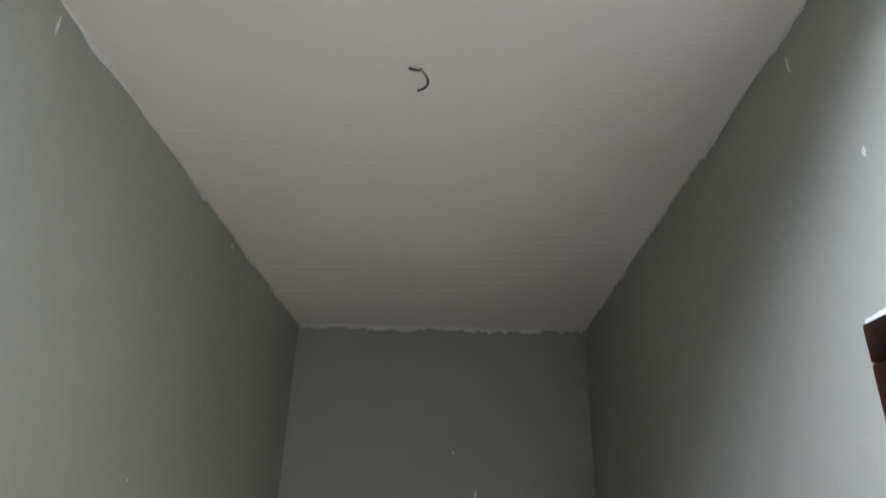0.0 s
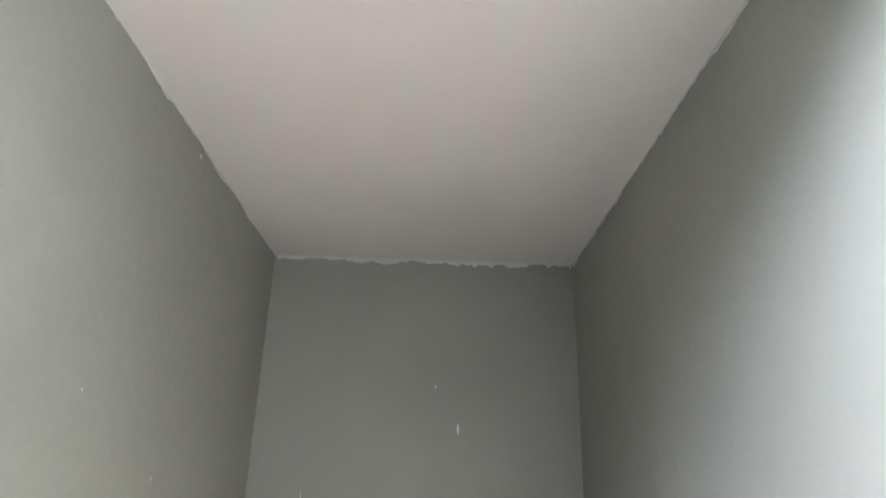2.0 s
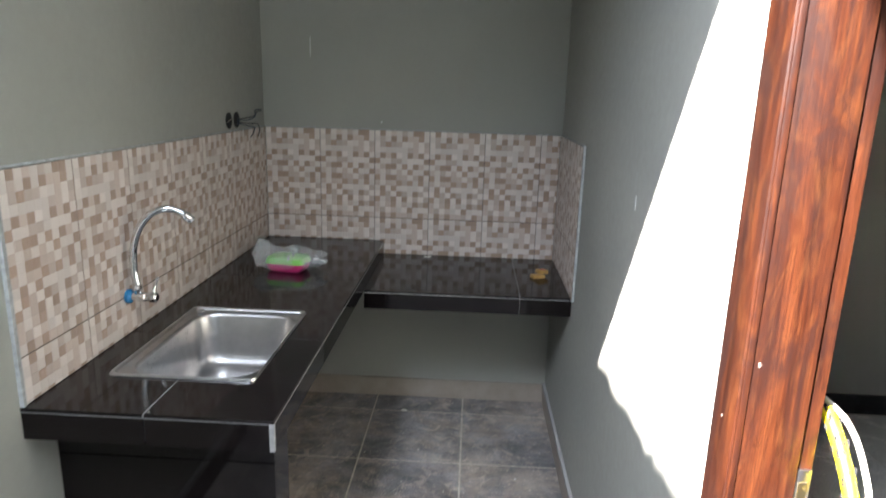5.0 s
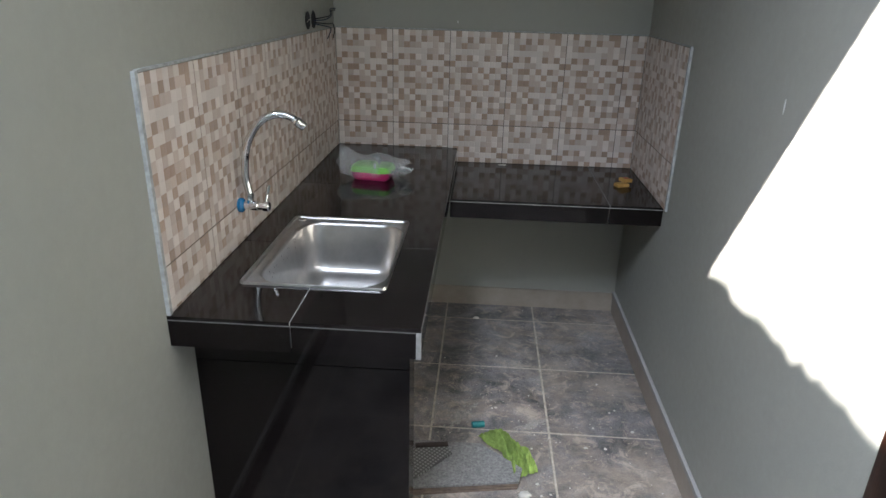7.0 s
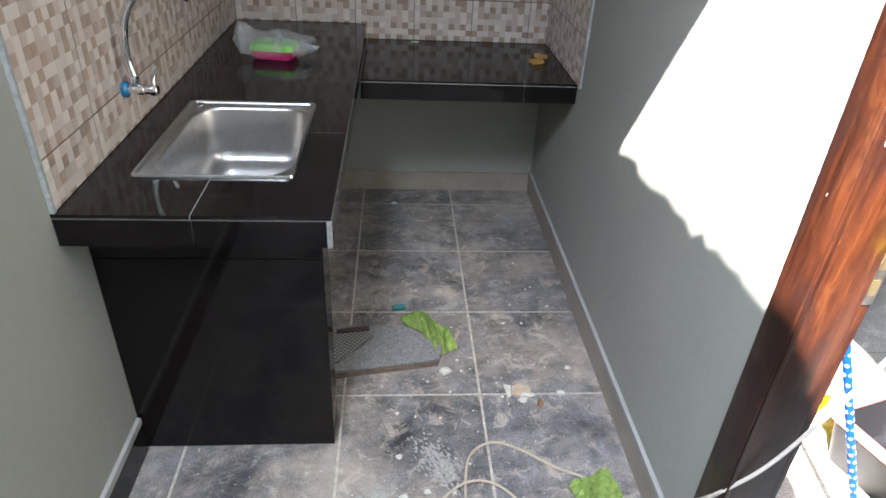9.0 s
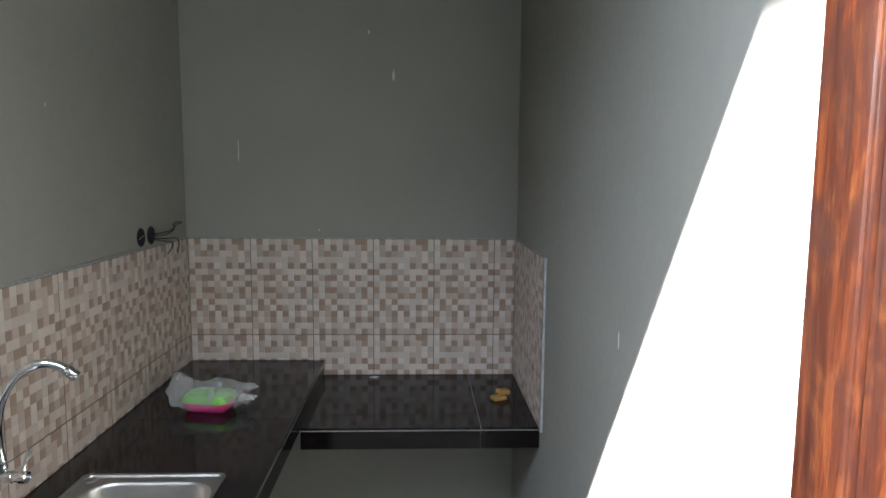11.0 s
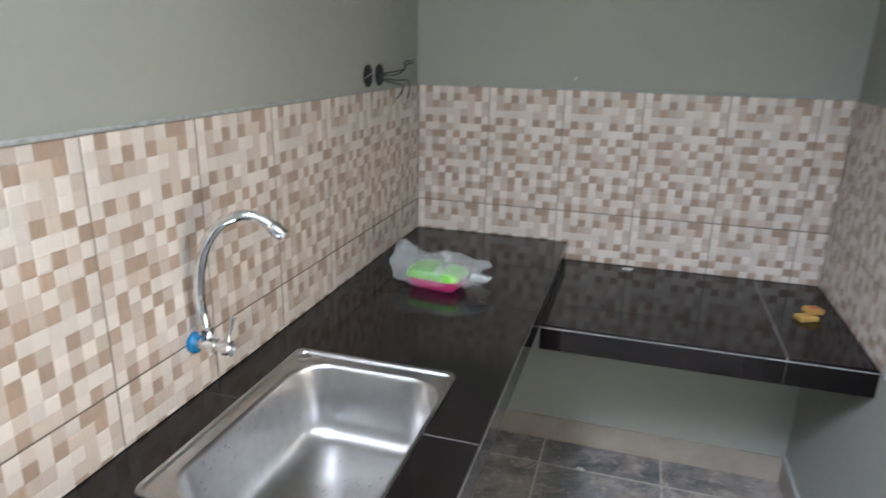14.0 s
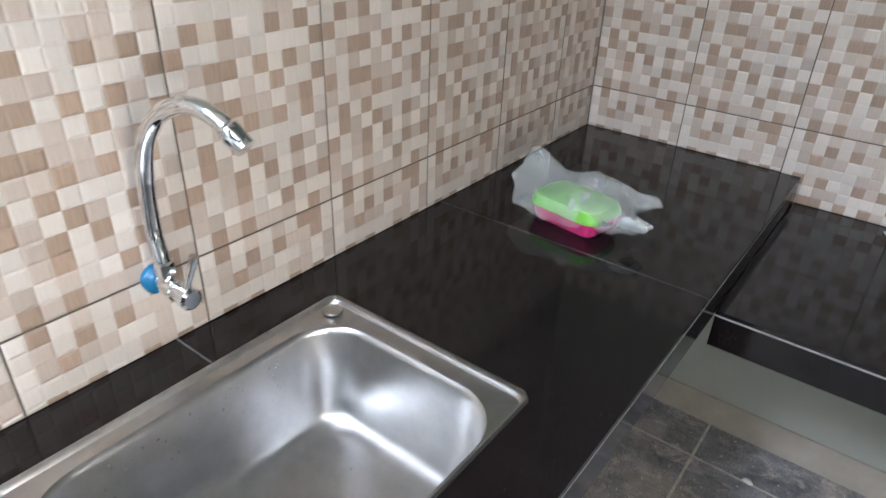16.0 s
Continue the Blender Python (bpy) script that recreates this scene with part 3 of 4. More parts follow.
part("grout_line", boxes(((CX + 0.002, LY - 0.0006, LT - 0.0108), (XR, LY + 0.004, LT - 0.0078))), GROUT_LIGHT, low, "pale grout line", False)

# ---- sink ----
sink = thing("sink", (0.26, 1.71, 0.62), "brushed stainless steel sink set into the worktop", "sink")
RX0, RX1, RY0, RY1 = 0.084, 0.445, 1.463, 1.966


def lp(x0, x1, y0, y1, r, z):
    return [(x, y, z) for x, y in rounded(x0, x1, y0, y1, r)]


bx0, bx1, by0, by1 = 0.120, 0.436, 1.476, 1.922
bottom = 0.625
DR = (0.287, 1.678)
loops = [lp(RX0, RX1, RY0, RY1, 0.018, CT + 0.0005), lp(RX0 + 0.0006, RX1 - 0.0005, RY0 + 0.0005, RY1 - 0.0006, 0.018, CT + 0.0022),
         lp(RX0 + 0.003, RX1 - 0.0015, RY0 + 0.0015, RY1 - 0.003, 0.017, CT + 0.0062), lp(RX0 + 0.0045, RX1 - 0.002, RY0 + 0.002, RY1 - 0.0045, 0.016, CT + 0.0070),
         lp(RX0 + 0.0095, RX1 - 0.004, RY0 + 0.005, RY1 - 0.0115, 0.016, CT + 0.0066), lp(RX0 + 0.0110, RX1 - 0.0045, RY0 + 0.0055, RY1 - 0.0130, 0.016, CT + 0.0056),
         lp(RX0 + 0.0125, RX1 - 0.005, RY0 + 0.006, RY1 - 0.0150, 0.017, CT + 0.0008), lp(RX0 + 0.0150, RX1 - 0.0055, RY0 + 0.007, RY1 - 0.0180, 0.02, CT + 0.0002),
         lp(bx0 - 0.007, bx1 + 0.0025, by0 - 0.004, by1 + 0.007, 0.078, CT + 0.0004), lp(bx0 - 0.003, bx1 + 0.0012, by0 - 0.002, by1 + 0.003, 0.076, CT + 0.0012),
         lp(bx0, bx1, by0, by1, 0.074, CT - 0.0008),
         lp(bx0 + 0.003, bx1 - 0.003, by0 + 0.003, by1 - 0.003, 0.07, CT - 0.008),
         lp(bx0 + 0.012, bx1 - 0.012, by0 + 0.012, by1 - 0.012, 0.066, bottom + 0.05),
         lp(bx0 + 0.018, bx1 - 0.018, by0 + 0.018, by1 - 0.018, 0.062, bottom + 0.025), lp(bx0 + 0.030, bx1 - 0.030, by0 + 0.030, by1 - 0.030, 0.055, bottom + 0.009),
         lp(bx0 + 0.050, bx1 - 0.050, by0 + 0.050, by1 - 0.050, 0.045, bottom + 0.004)]
last = [Vector(p) for p in loops[-1]]
c0 = Vector((DR[0], DR[1], 0))
for f, z in ((0.55, bottom + 0.002), (0.15, bottom + 0.0005)):
    loops.append([tuple(Vector((DR[0], DR[1], z)) + ((q - c0).xy.normalized() * (0.053 + f * ((q - c0).xy.length - 0.053))).to_3d()) for q in last])
for r, z in ((0.056, bottom + 0.0004), (0.0545, bottom - 0.0015), (0.052, bottom - 0.0022), (0.047, bottom - 0.0025), (0.0455, bottom - 0.006), (0.036, bottom - 0.016)):
    loops.append([tuple(Vector((DR[0], DR[1], z)) + ((q - c0).xy.normalized() * r).to_3d()) for q in last])
part("bowl", loft(bmesh.new(), loops, cap_last=True), STEEL, sink)
st = part("strainer", loft(bmesh.new(), [ring(DR, 0.0445, bottom - 0.012), ring(DR, 0.0445, bottom - 0.003), ring(DR, 0.043, bottom - 0.0012), ring(DR, 0.040, bottom - 0.0016), ring(DR, 0.036, bottom - 0.0065),
                                         ring(DR, 0.020, bottom - 0.0050), ring(DR, 0.012, bottom - 0.0015), ring(DR, 0.006, bottom - 0.0005)], True, True), CHROME, sink, "chrome basket strainer")
# Solid black bars, painting in the dark inside the strainer's open slots.
for k in range(16):
    a = 2 * math.pi * k / 16
    d = Vector((math.cos(a), math.sin(a), 0))
    p = Vector((DR[0], DR[1], bottom - 0.0052))
    part("slot", tube(bmesh.new(), [p + d * 0.019, p + d * 0.033, p + d * 0.0375 + Vector((0, 0, 0.0032))], [0.0018, 0.0026, 0.0020], 6), BLACK_PLASTIC, st)
part("knob", loft(bmesh.new(), [ring(DR, 0.004, bottom), ring(DR, 0.004, bottom + 0.006), ring(DR, 0.006, bottom + 0.008), ring(DR, 0.005, bottom + 0.012)], True, True), CHROME, st)
part("hole_cover", loft(bmesh.new(), [ring((0.118, 1.931), 0.014, CT + 0.003), ring((0.118, 1.931), 0.0135, CT + 0.006), ring((0.118, 1.931), 0.011, CT + 0.007)], False, True), STEEL, sink, "round tap hole cover")

bm = bmesh.new()
random.seed(5)
for k in range(70):
    if k < 46:                                    # drops on the far long side of the bowl
        y, z = random.uniform(by0 + 0.09, by1 - 0.10), random.uniform(bottom + 0.06, CT - 0.015)
        c = Vector((bx0 + 0.004 + 0.009 * (CT - z) / (CT - bottom), y, z))
        q, h = Vector((0.0008, 0.0016, 0.0030)), 1
    else:                                         # drops on the bottom
        c = Vector((random.uniform(bx0 + 0.07, bx1 - 0.07), random.uniform(by0 + 0.07, by1 - 0.07), bottom + 0.0030))
        if (c.xy - Vector(DR)).length < 0.062:
            continue
        q, h = Vector((0.0030, 0.0030, 0.0007)), 1
    sc = random.uniform(0.5, 1.15)
    r = bmesh.ops.create_icosphere(bm, subdivisions=1, radius=1.0)
    for v in r["verts"]:
        v.co = c + Vector((v.co.x * q.x, v.co.y * q.y, v.co.z * q.z)) * sc
drops = part("water_drops", bm, WATER, sink, "scattered water drops")
tagged(drops, "scattered water drops in the bowl", kind="stuff")

# ---- faucet ----
FY, FZ = 1.735, 0.899
faucet = thing("faucet", (0.0, FY, FZ), "chrome gooseneck wall faucet with a blue collar", "faucet")


def lathe_x(prof, y, z, n=20):
    return loft(bmesh.new(), [[(x, y + r * math.cos(2 * math.pi * k / n), z + r * math.sin(2 * math.pi * k / n)) for k in range(n)] for x, r in prof], True, True)


part("collar", lathe_x([(0.0005, 0.0195), (0.009, 0.0205), (0.0125, 0.018), (0.016, 0.012)], FY, FZ), BLUE_PLASTIC, faucet, "blue plastic wall collar")
part("valve_body", lathe_x([(0.012, 0.0105), (0.030, 0.0105), (0.032, 0.0135), (0.052, 0.0135), (0.054, 0.0115), (0.066, 0.0115), (0.068, 0.0145), (0.082, 0.0145), (0.085, 0.011)], FY, FZ), CHROME, faucet)
sx = 0.031
part("collar_nut", tube(bmesh.new(), [(sx, FY, FZ + 0.008), (sx, FY, FZ + 0.018), (sx, FY, FZ + 0.019), (sx, FY, FZ + 0.034), (sx, FY, FZ + 0.036)], [0.009, 0.009, 0.013, 0.013, 0.010], 8), CHROME, faucet)
arc = [(sx + u, FY + 0.26 * max(0.0, u - 0.02), FZ + h) for u, h in
       ((0, 0.03), (-0.006, 0.072), (-0.005, 0.115), (0.002, 0.155), (0.018, 0.195), (0.043, 0.229), (0.074, 0.246), (0.101, 0.247), (0.123, 0.238), (0.132, 0.231))]
path = spline(arc, 8)
part("spout", tube(bmesh.new(), path, 0.0102, 16), CHROME, faucet)
d = (path[-1] - path[-3]).normalized()
part("aerator", tube(bmesh.new(), [path[-1] - d * 0.002, path[-1] + d * 0.001, path[-1] + d * 0.002, path[-1] + d * 0.012, path[-1] + d * 0.013, path[-1] + d * 0.028], [0.0106, 0.012, 0.013, 0.013, 0.0122, 0.0122], 16), CHROME, faucet)
lev = part("lever", tube(bmesh.new(), [(0.076, FY, FZ + 0.012), (0.076, FY + 0.003, FZ + 0.022), (0.079, FY + 0.010, FZ + 0.040), (0.082, FY + 0.014, FZ + 0.056)], [0.005, 0.004, 0.005, 0.0065], 10), CHROME, faucet)

# ---- wall sockets without plates, loose wires ----
for y, wires in ((2.577, 0), (2.660, 1)):
    so = thing("socket_box", (XL, y, 1.305), "empty round black socket box with loose wires" if wires else "empty round black socket box in the wall", "socket box", "open socket boxes")
    n = 24
    prof = [(XL + 0.0003, 0.0315), (XL + 0.0018, 0.0315), (XL + 0.0018, 0.027), (XL + 0.0010, 0.0265)]
    part("rim", loft(bmesh.new(), [[(x, y + r * math.cos(2 * math.pi * k / n), 1.343 + r * math.sin(2 * math.pi * k / n)) for k in range(n)] for x, r in prof], False, True), BLACK_PLASTIC, so)
    if not wires:
        part("wire", tube(bmesh.new(), spline([(XL + 0.003, y - 0.02, 1.338), (XL + 0.008, y, 1.348), (XL + 0.003, y + 0.02, 1.345)]), 0.0011, 8), CORD_WHITE, so)
    else:
        for q, mt in (([(0, 0, 0), (0.03, 0.03, 0.006), (0.045, 0.09, 0.012), (0.04, 0.16, 0.028), (0.045, 0.21, 0.03)], WIRE),
                      ([(0, 0, -0.005), (0.035, 0.04, -0.002), (0.05, 0.09, 0.012), (0.04, 0.13, 0.034), (0.05, 0.19, 0.037)], WIRE_BLUE),
                      ([(0, 0, -0.012), (0.04, 0.06, -0.018), (0.05, 0.12, -0.02), (0.05, 0.15, -0.045), (0.045, 0.145, -0.075)], WIRE),
                      ([(0, 0, -0.016), (0.035, 0.04, -0.026), (0.05, 0.075, -0.035), (0.045, 0.06, -0.06), (0.045, 0.025, -0.07)], WIRE_BLUE)):
            part("wire", tube(bmesh.new(), spline([(XL + 0.003 + a, y + b * 0.8, 1.345 + c) for a, b, c in q]), 0.0022, 8), mt, so)

# ---- ceiling wire stub ----
hook = thing("ceiling_wire", (0.648, 1.150, H), "short black wire stub hanging from the ceiling", "wire")
part("stub", tube(bmesh.new(), spline([(0.648, 1.150, H - 0.001), (0.660, 1.157, H - 0.012), (0.665, 1.170, H - 0.020), (0.658, 1.184, H - 0.024), (0.642, 1.192, H - 0.026)]), 0.0024, 8), WIRE, hook)
part("stub", tube(bmesh.new(), spline([(0.645, 1.149, H - 0.001), (0.656, 1.150, H - 0.010), (0.666, 1.162, H - 0.016)]), 0.0013, 8), CORD_WHITE, hook)
part("tip", tube(bmesh.new(), [(0.649, 1.151, H - 0.006), (0.638, 1.141, H - 0.012), (0.628, 1.131, H - 0.016)], [0.0022, 0.0030, 0.0030], 8), WIRE, hook)


# ---- paint chips and scratches on the walls ----
def chip(name, center, u, v, w, h, seed, mat=None):
    """A thin torn flake on a wall; u and v span the wall."""
    bm = bmesh.new()
    c, u, v = Vector(center), Vector(u), Vector(v)
    nrm = u.cross(v)
    n = 14
    lo, hi = [], []
    for k in range(n):
        a = 2 * math.pi * k / n
        r = 0.6 + 0.7 * abs(noise.noise((math.cos(a) * 1.3 + seed, math.sin(a) * 1.3, seed)))
        p = c + u * (w / 2 * r * math.cos(a)) + v * (h / 2 * r * math.sin(a))
        lo.append(tuple(p)), hi.append(tuple(p + nrm * 0.0012))
    loft(bm, [lo, hi], True, True)
    return structure(name, bm, mat or FILLER, "small white chip in the wall paint", "paint chip")


UB, VB = (1, 0, 0), (0, 0, 1)
chip("paint_chip", (0.833, YB - 0.001, 1.955), UB, VB, 0.016, 0.06, 1.0)
chip("paint_chip", (0.211, YB - 0.001, 1.655), UB, VB, 0.005, 0.135, 2.0)
chip("paint_chip", (0.735, YB - 0.001, 2.125), UB, VB, 0.012, 0.022, 3.0)
chip("paint_chip", (0.53, YB - 0.001, 1.335), UB, VB, 0.008, 0.012, 4.0)
UR = (0, -1, 0)
chip("paint_chip", (XR - 0.001, 0.912, 2.352), UR, VB, 0.014, 0.020, 5.0)
chip("paint_chip", (XR - 0.001, 1.625, 1.230), UR, VB, 0.005, 0.045, 6.0)
chip("paint_chip", (XR - 0.001, 1.045, 2.625), UR, VB, 0.010, 0.05, 7.0)
UL = (0, 1, 0)
chip("paint_chip", (XL + 0.001, 2.05, 1.73), UL, VB, 0.008, 0.012, 8.0)
chip("paint_chip", (XL + 0.001, 2.01, 2.655), UL, VB, 0.03, 0.02, 9.0)
chip("paint_chip", (XL + 0.001, 0.985, 2.645), UL, VB, 0.008, 0.05, 10.0)
chip("paint_chip", (XL + 0.001, 1.62, 1.90), UL, VB, 0.006, 0.008, 11.0)

# ---- lunch box in a clear bag ----
BOXC, BOXYAW = Vector((0.250, 2.445, CT)), radians(-9)


def local_loft(loops, centre, yaw, cap0=True, cap1=True):
    m = Matrix.Translation(centre) @ Matrix.Rotation(yaw, 4, "Z")
    return loft(bmesh.new(), [[tuple(m @ Vector(p)) for p in l] for l in loops], cap0, cap1)


def rr_loop(w, d, r, z):
    return [(x, y, z) for x, y in rounded(-w / 2, w / 2, -d / 2, d / 2, r, 5)]


case = thing("soap_box", BOXC, "pink plastic box with a lime green lid", "plastic box")
part("tray", local_loft([rr_loop(0.126, 0.082, 0.018, 0.001), rr_loop(0.138, 0.092, 0.02, 0.006), rr_loop(0.150, 0.104, 0.024, 0.030), rr_loop(0.152, 0.106, 0.024, 0.032)], BOXC, BOXYAW), PINK, case, "bright pink tray")
part("lid", local_loft([rr_loop(0.155, 0.109, 0.025, 0.0322), rr_loop(0.155, 0.109, 0.025, 0.038), rr_loop(0.144, 0.098, 0.024, 0.053), rr_loop(0.124, 0.080, 0.02, 0.057)], BOXC, BOXYAW), GREEN, case, "lime green lid")
bm = bmesh.new()
bmesh.ops.create_icosphere(bm, subdivisions=6, radius=1.0)
mrot = Matrix.Rotation(radians(10), 4, "Z")
for v in bm.verts:
    p = v.co.copy()
    q = Vector((math.copysign(abs(p.x) ** 0.6, p.x) * 0.122, math.copysign(abs(p.y) ** 0.6, p.y) * 0.074, math.copysign(abs(p.z) ** 0.6, p.z) * 0.034))
    t = (q.x + 0.122) / 0.244
    if t < 0.42:                                  # open end, flared up into a flat fin
        s = (0.42 - t) / 0.42
        q.z += 0.066 * s * s * max(0.0, 0.35 + q.y / 0.074)
        q.y *= 1 + 0.12 * s
        q.x -= 0.012 * s * (0.4 + 0.6 * abs(q.y) / 0.074)
    if t > 0.64:                                  # two torn handles
        s = (t - 0.64) / 0.36
        q.z *= 1 - 0.72 * s
        q.y += math.copysign(0.012, q.y) * s
        q.x += 0.052 * s * (1.7 * min(1, abs(q.y) / 0.05) - 0.9)
    crease = 1 - 2 * abs(noise.noise(Vector((q.x * 11 + q.y * 7, q.y * 15, q.z * 13)) + Vector((3, 1, 0))))
    fine = 1 - 2 * abs(noise.noise(Vector((q.x * 24 - q.y * 13, q.y * 34, q.z * 20))))
    q += p.normalized() * (0.012 * noise.noise(q * 9) + 0.012 * crease + 0.0055 * fine - 0.006)
    q = mrot @ q
    v.co = Vector((0.246, 2.462, CT + 0.042)) + q
    v.co.z = max(v.co.z, CT + 0.0015 + 0.001 * noise.noise(q * 60))
bag = solo("plastic_bag", bm, BAG_FILM, "crumpled clear plastic bag around a box on the worktop", "plastic bag", smooth=True)

# ---- matchbox and mortar blob on the low shelf ----
mb = thing("matchbox", (1.245, 2.70, LT), "worn ochre and red matchbox on the low shelf", "matchbox")
bm = boxes(((-0.026, -0.018, 0.0), (0.026, 0.018, 0.013)), bevel=0.0012)
bmesh.ops.transform(bm, verts=bm.verts, matrix=Matrix.Translation((1.238, 2.695, LT + 0.0003)) @ Matrix.Rotation(radians(24), 4, "Z"))
part("tray", bm, MATCHBOX, mb)
bm = boxes(((-0.028, -0.0175, 0.0), (0.016, 0.0175, 0.0145)), bevel=0.001)
bmesh.ops.transform(bm, verts=bm.verts, matrix=Matrix.Translation((1.262, 2.722, LT + 0.014)) @ Matrix.Rotation(radians(31), 4, "Z") @ Matrix.Rotation(radians(6), 4, "Y"))
sl = part("sleeve", bm, MATCHBOX, mb)
bm = boxes(((-0.018, -0.010, 0.0148), (0.006, 0.010, 0.0152)))
bmesh.ops.transform(bm, verts=bm.verts, matrix=Matrix.Translation((1.262, 2.722, LT + 0.014)) @ Matrix.Rotation(radians(31), 4, "Z") @ Matrix.Rotation(radians(6), 4, "Y"))
part("print", bm, RED_CARD, sl, "faded red print")


def rubble(center, size, seed, mat, label, category, squash=0.55, name="rubble"):
    bm = bmesh.new()
    bmesh.ops.create_icosphere(bm, subdivisions=2, radius=1.0)
    for v in bm.verts:
        r = 0.8 + 0.5 * noise.noise(v.co * 1.4 + Vector((seed, seed * 2, 0)))
        v.co = Vector((v.co.x * r * size[0], v.co.y * r * size[1], max(-0.55, v.co.z) * r * size[2] * squash / 0.55))
    lo = min(v.co.z for v in bm.verts)
    for v in bm.verts:
        v.co += Vector(center) - Vector((0, 0, lo - 0.0003))
    return solo(name, bm, mat, label, category, smooth=True)


rubble((0.757, 2.962, LT), (0.022, 0.012, 0.005), 4, STONE, "white mortar blob on the low shelf", "mortar blob", name="mortar_blob")

# ---- litter on the floor ----
rubble((0.842, 1.678, 0.0), (0.024, 0.017, 0.014), 1, STONE, "white chunk of plaster on the floor", "rubble")
rubble((1.09, 1.573, 0.0), (0.03, 0.013, 0.008), 2, STONE, "flat white plaster chip on the floor", "rubble")
rubble((1.125, 1.533, 0.0), (0.012, 0.022, 0.012), 3, RUST, "brown wood scrap on the floor", "scrap")
rubble((0.668, 2.848, 0.0), (0.018, 0.009, 0.006), 7, STONE, "white plaster crumb near the back wall", "rubble")


def flat_piece(name, pts, z0, thick, mat, label, category):
    bm = loft(bmesh.new(), [[(x, y, z0) for x, y in pts], [(x, y, z0 + thick) for x, y in pts]], True, True)
    return solo(name, bm, mat, label, category, smooth=False)


flat_piece("tile_shard", [(1.040, 1.573), (1.098, 1.560), (1.105, 1.600), (1.068, 1.620), (1.048, 1.610)], 0.0005, 0.007, CARD, "beige broken tile shard on the floor", "tile shard")
flat_piece("tile_shard", [(1.028, 1.563), (1.038, 1.568), (1.045, 1.613), (1.022, 1.620)], 0.0005, 0.006, STONE, "white broken tile shard on the floor", "tile shard")
flat_piece("tile_shard", [(1.133, 1.591), (1.142, 1.618), (1.179, 1.615), (1.190, 1.594), (1.183, 1.586)], 0.0005, 0.006, OFFCUT, "grey broken tile shard on the floor", "tile shard")
rubble((1.198, 1.579, 0.0), (0.0160, 0.0120, 0.0096), 41, STONE, "white plaster crumb on the dusty floor", "rubble")
rubble((1.074, 1.549, 0.0), (0.0200, 0.0150, 0.0120), 42, STONE, "white plaster crumb on the dusty floor", "rubble")
rubble((0.691, 1.339, 0.0), (0.0120, 0.0090, 0.0072), 43, STONE, "white plaster crumb on the dusty floor", "rubble")
rubble((0.765, 1.224, 0.0), (0.0130, 0.0097, 0.0078), 44, STONE, "white plaster crumb on the dusty floor", "rubble")
rubble((0.702, 1.208, 0.0), (0.0140, 0.0105, 0.0084), 45, STONE, "white plaster crumb on the dusty floor", "rubble")
rubble((0.836, 1.220, 0.0), (0.0090, 0.0067, 0.0054), 46, STONE, "white plaster crumb on the dusty floor", "rubble")
rubble((0.775, 1.182, 0.0), (0.0120, 0.0090, 0.0072), 47, STONE, "white plaster crumb on the dusty floor", "rubble")
rubble((0.684, 1.503, 0.0), (0.0080, 0.0060, 0.0048), 48, STONE, "white plaster crumb on the dusty floor", "rubble")
rubble((0.813, 1.484, 0.0), (0.0060, 0.0045, 0.0036), 49, STONE, "white plaster crumb on the dusty floor", "rubble")
rubble((1.063, 1.931, 0.0), (0.0080, 0.0060, 0.0048), 50, STONE, "white plaster crumb on the dusty floor", "rubble")
rubble((1.131, 1.932, 0.0), (0.0070, 0.0053, 0.0042), 51, STONE, "white plaster crumb on the dusty floor", "rubble")
rubble((0.883, 1.738, 0.0), (0.0070, 0.0053, 0.0042), 52, STONE, "white plaster crumb on the dusty floor", "rubble")
rubble((0.782, 1.638, 0.0), (0.0070, 0.0053, 0.0042), 53, STONE, "white plaster crumb on the dusty floor", "rubble")
rubble((0.922, 1.695, 0.0), (0.0060, 0.0045, 0.0036), 54, STONE, "white plaster crumb on the dusty floor", "rubble")
rubble((1.247, 1.696, 0.0), (0.0120, 0.0090, 0.0072), 55, STONE, "white plaster crumb on the dusty floor", "rubble")
rubble((1.243, 2.033, 0.0), (0.0090, 0.0067, 0.0054), 56, STONE, "white plaster crumb on the dusty floor", "rubble")
rubble((0.754, 2.134, 0.0), (0.0070, 0.0053, 0.0042), 57, STONE, "white plaster crumb on the dusty floor", "rubble")


def smear(center, length, width, yaw, count, seed):
    """Thin ragged flakes of dried plaster in a streak."""
    random.seed(seed)
    bm = bmesh.new()
    for k in range(count):
        u, w = random.gauss(0, length / 2.4), random.gauss(0, width / 2.4)
        x = center[0] + u * math.cos(yaw) - w * math.sin(yaw)
        y = center[1] + u * math.sin(yaw) + w * math.cos(yaw)
        rl, rw = random.uniform(0.001, 0.009), random.uniform(0.0007, 0.0045)
        lo = []
        for i in range(7):
            a = 2 * math.pi * i / 7
            rr = random.uniform(0.6, 1.3)
            e, g = rl * rr * math.cos(a), rw * rr * math.sin(a)
            lo.append((x + e * math.cos(yaw) - g * math.sin(yaw), y + e * math.sin(yaw) + g * math.cos(yaw), 0.0002))
        rows = [[bm.verts.new(p) for p in lo], [bm.verts.new((p[0], p[1], 0.0007 + 0.00002 * (k % 20))) for p in lo]]
        for i in range(7):
            bm.faces.new((rows[0][i], rows[0][(i + 1) % 7], rows[1][(i + 1) % 7], rows[1][i]))
        bm.faces.new(rows[1])
    bmesh.ops.recalc_face_normals(bm, faces=bm.faces)
    solo("plaster_smear", bm, SMEAR, "dried white plaster smear on the slate floor", "plaster smear", kind="stuff", smooth=False)



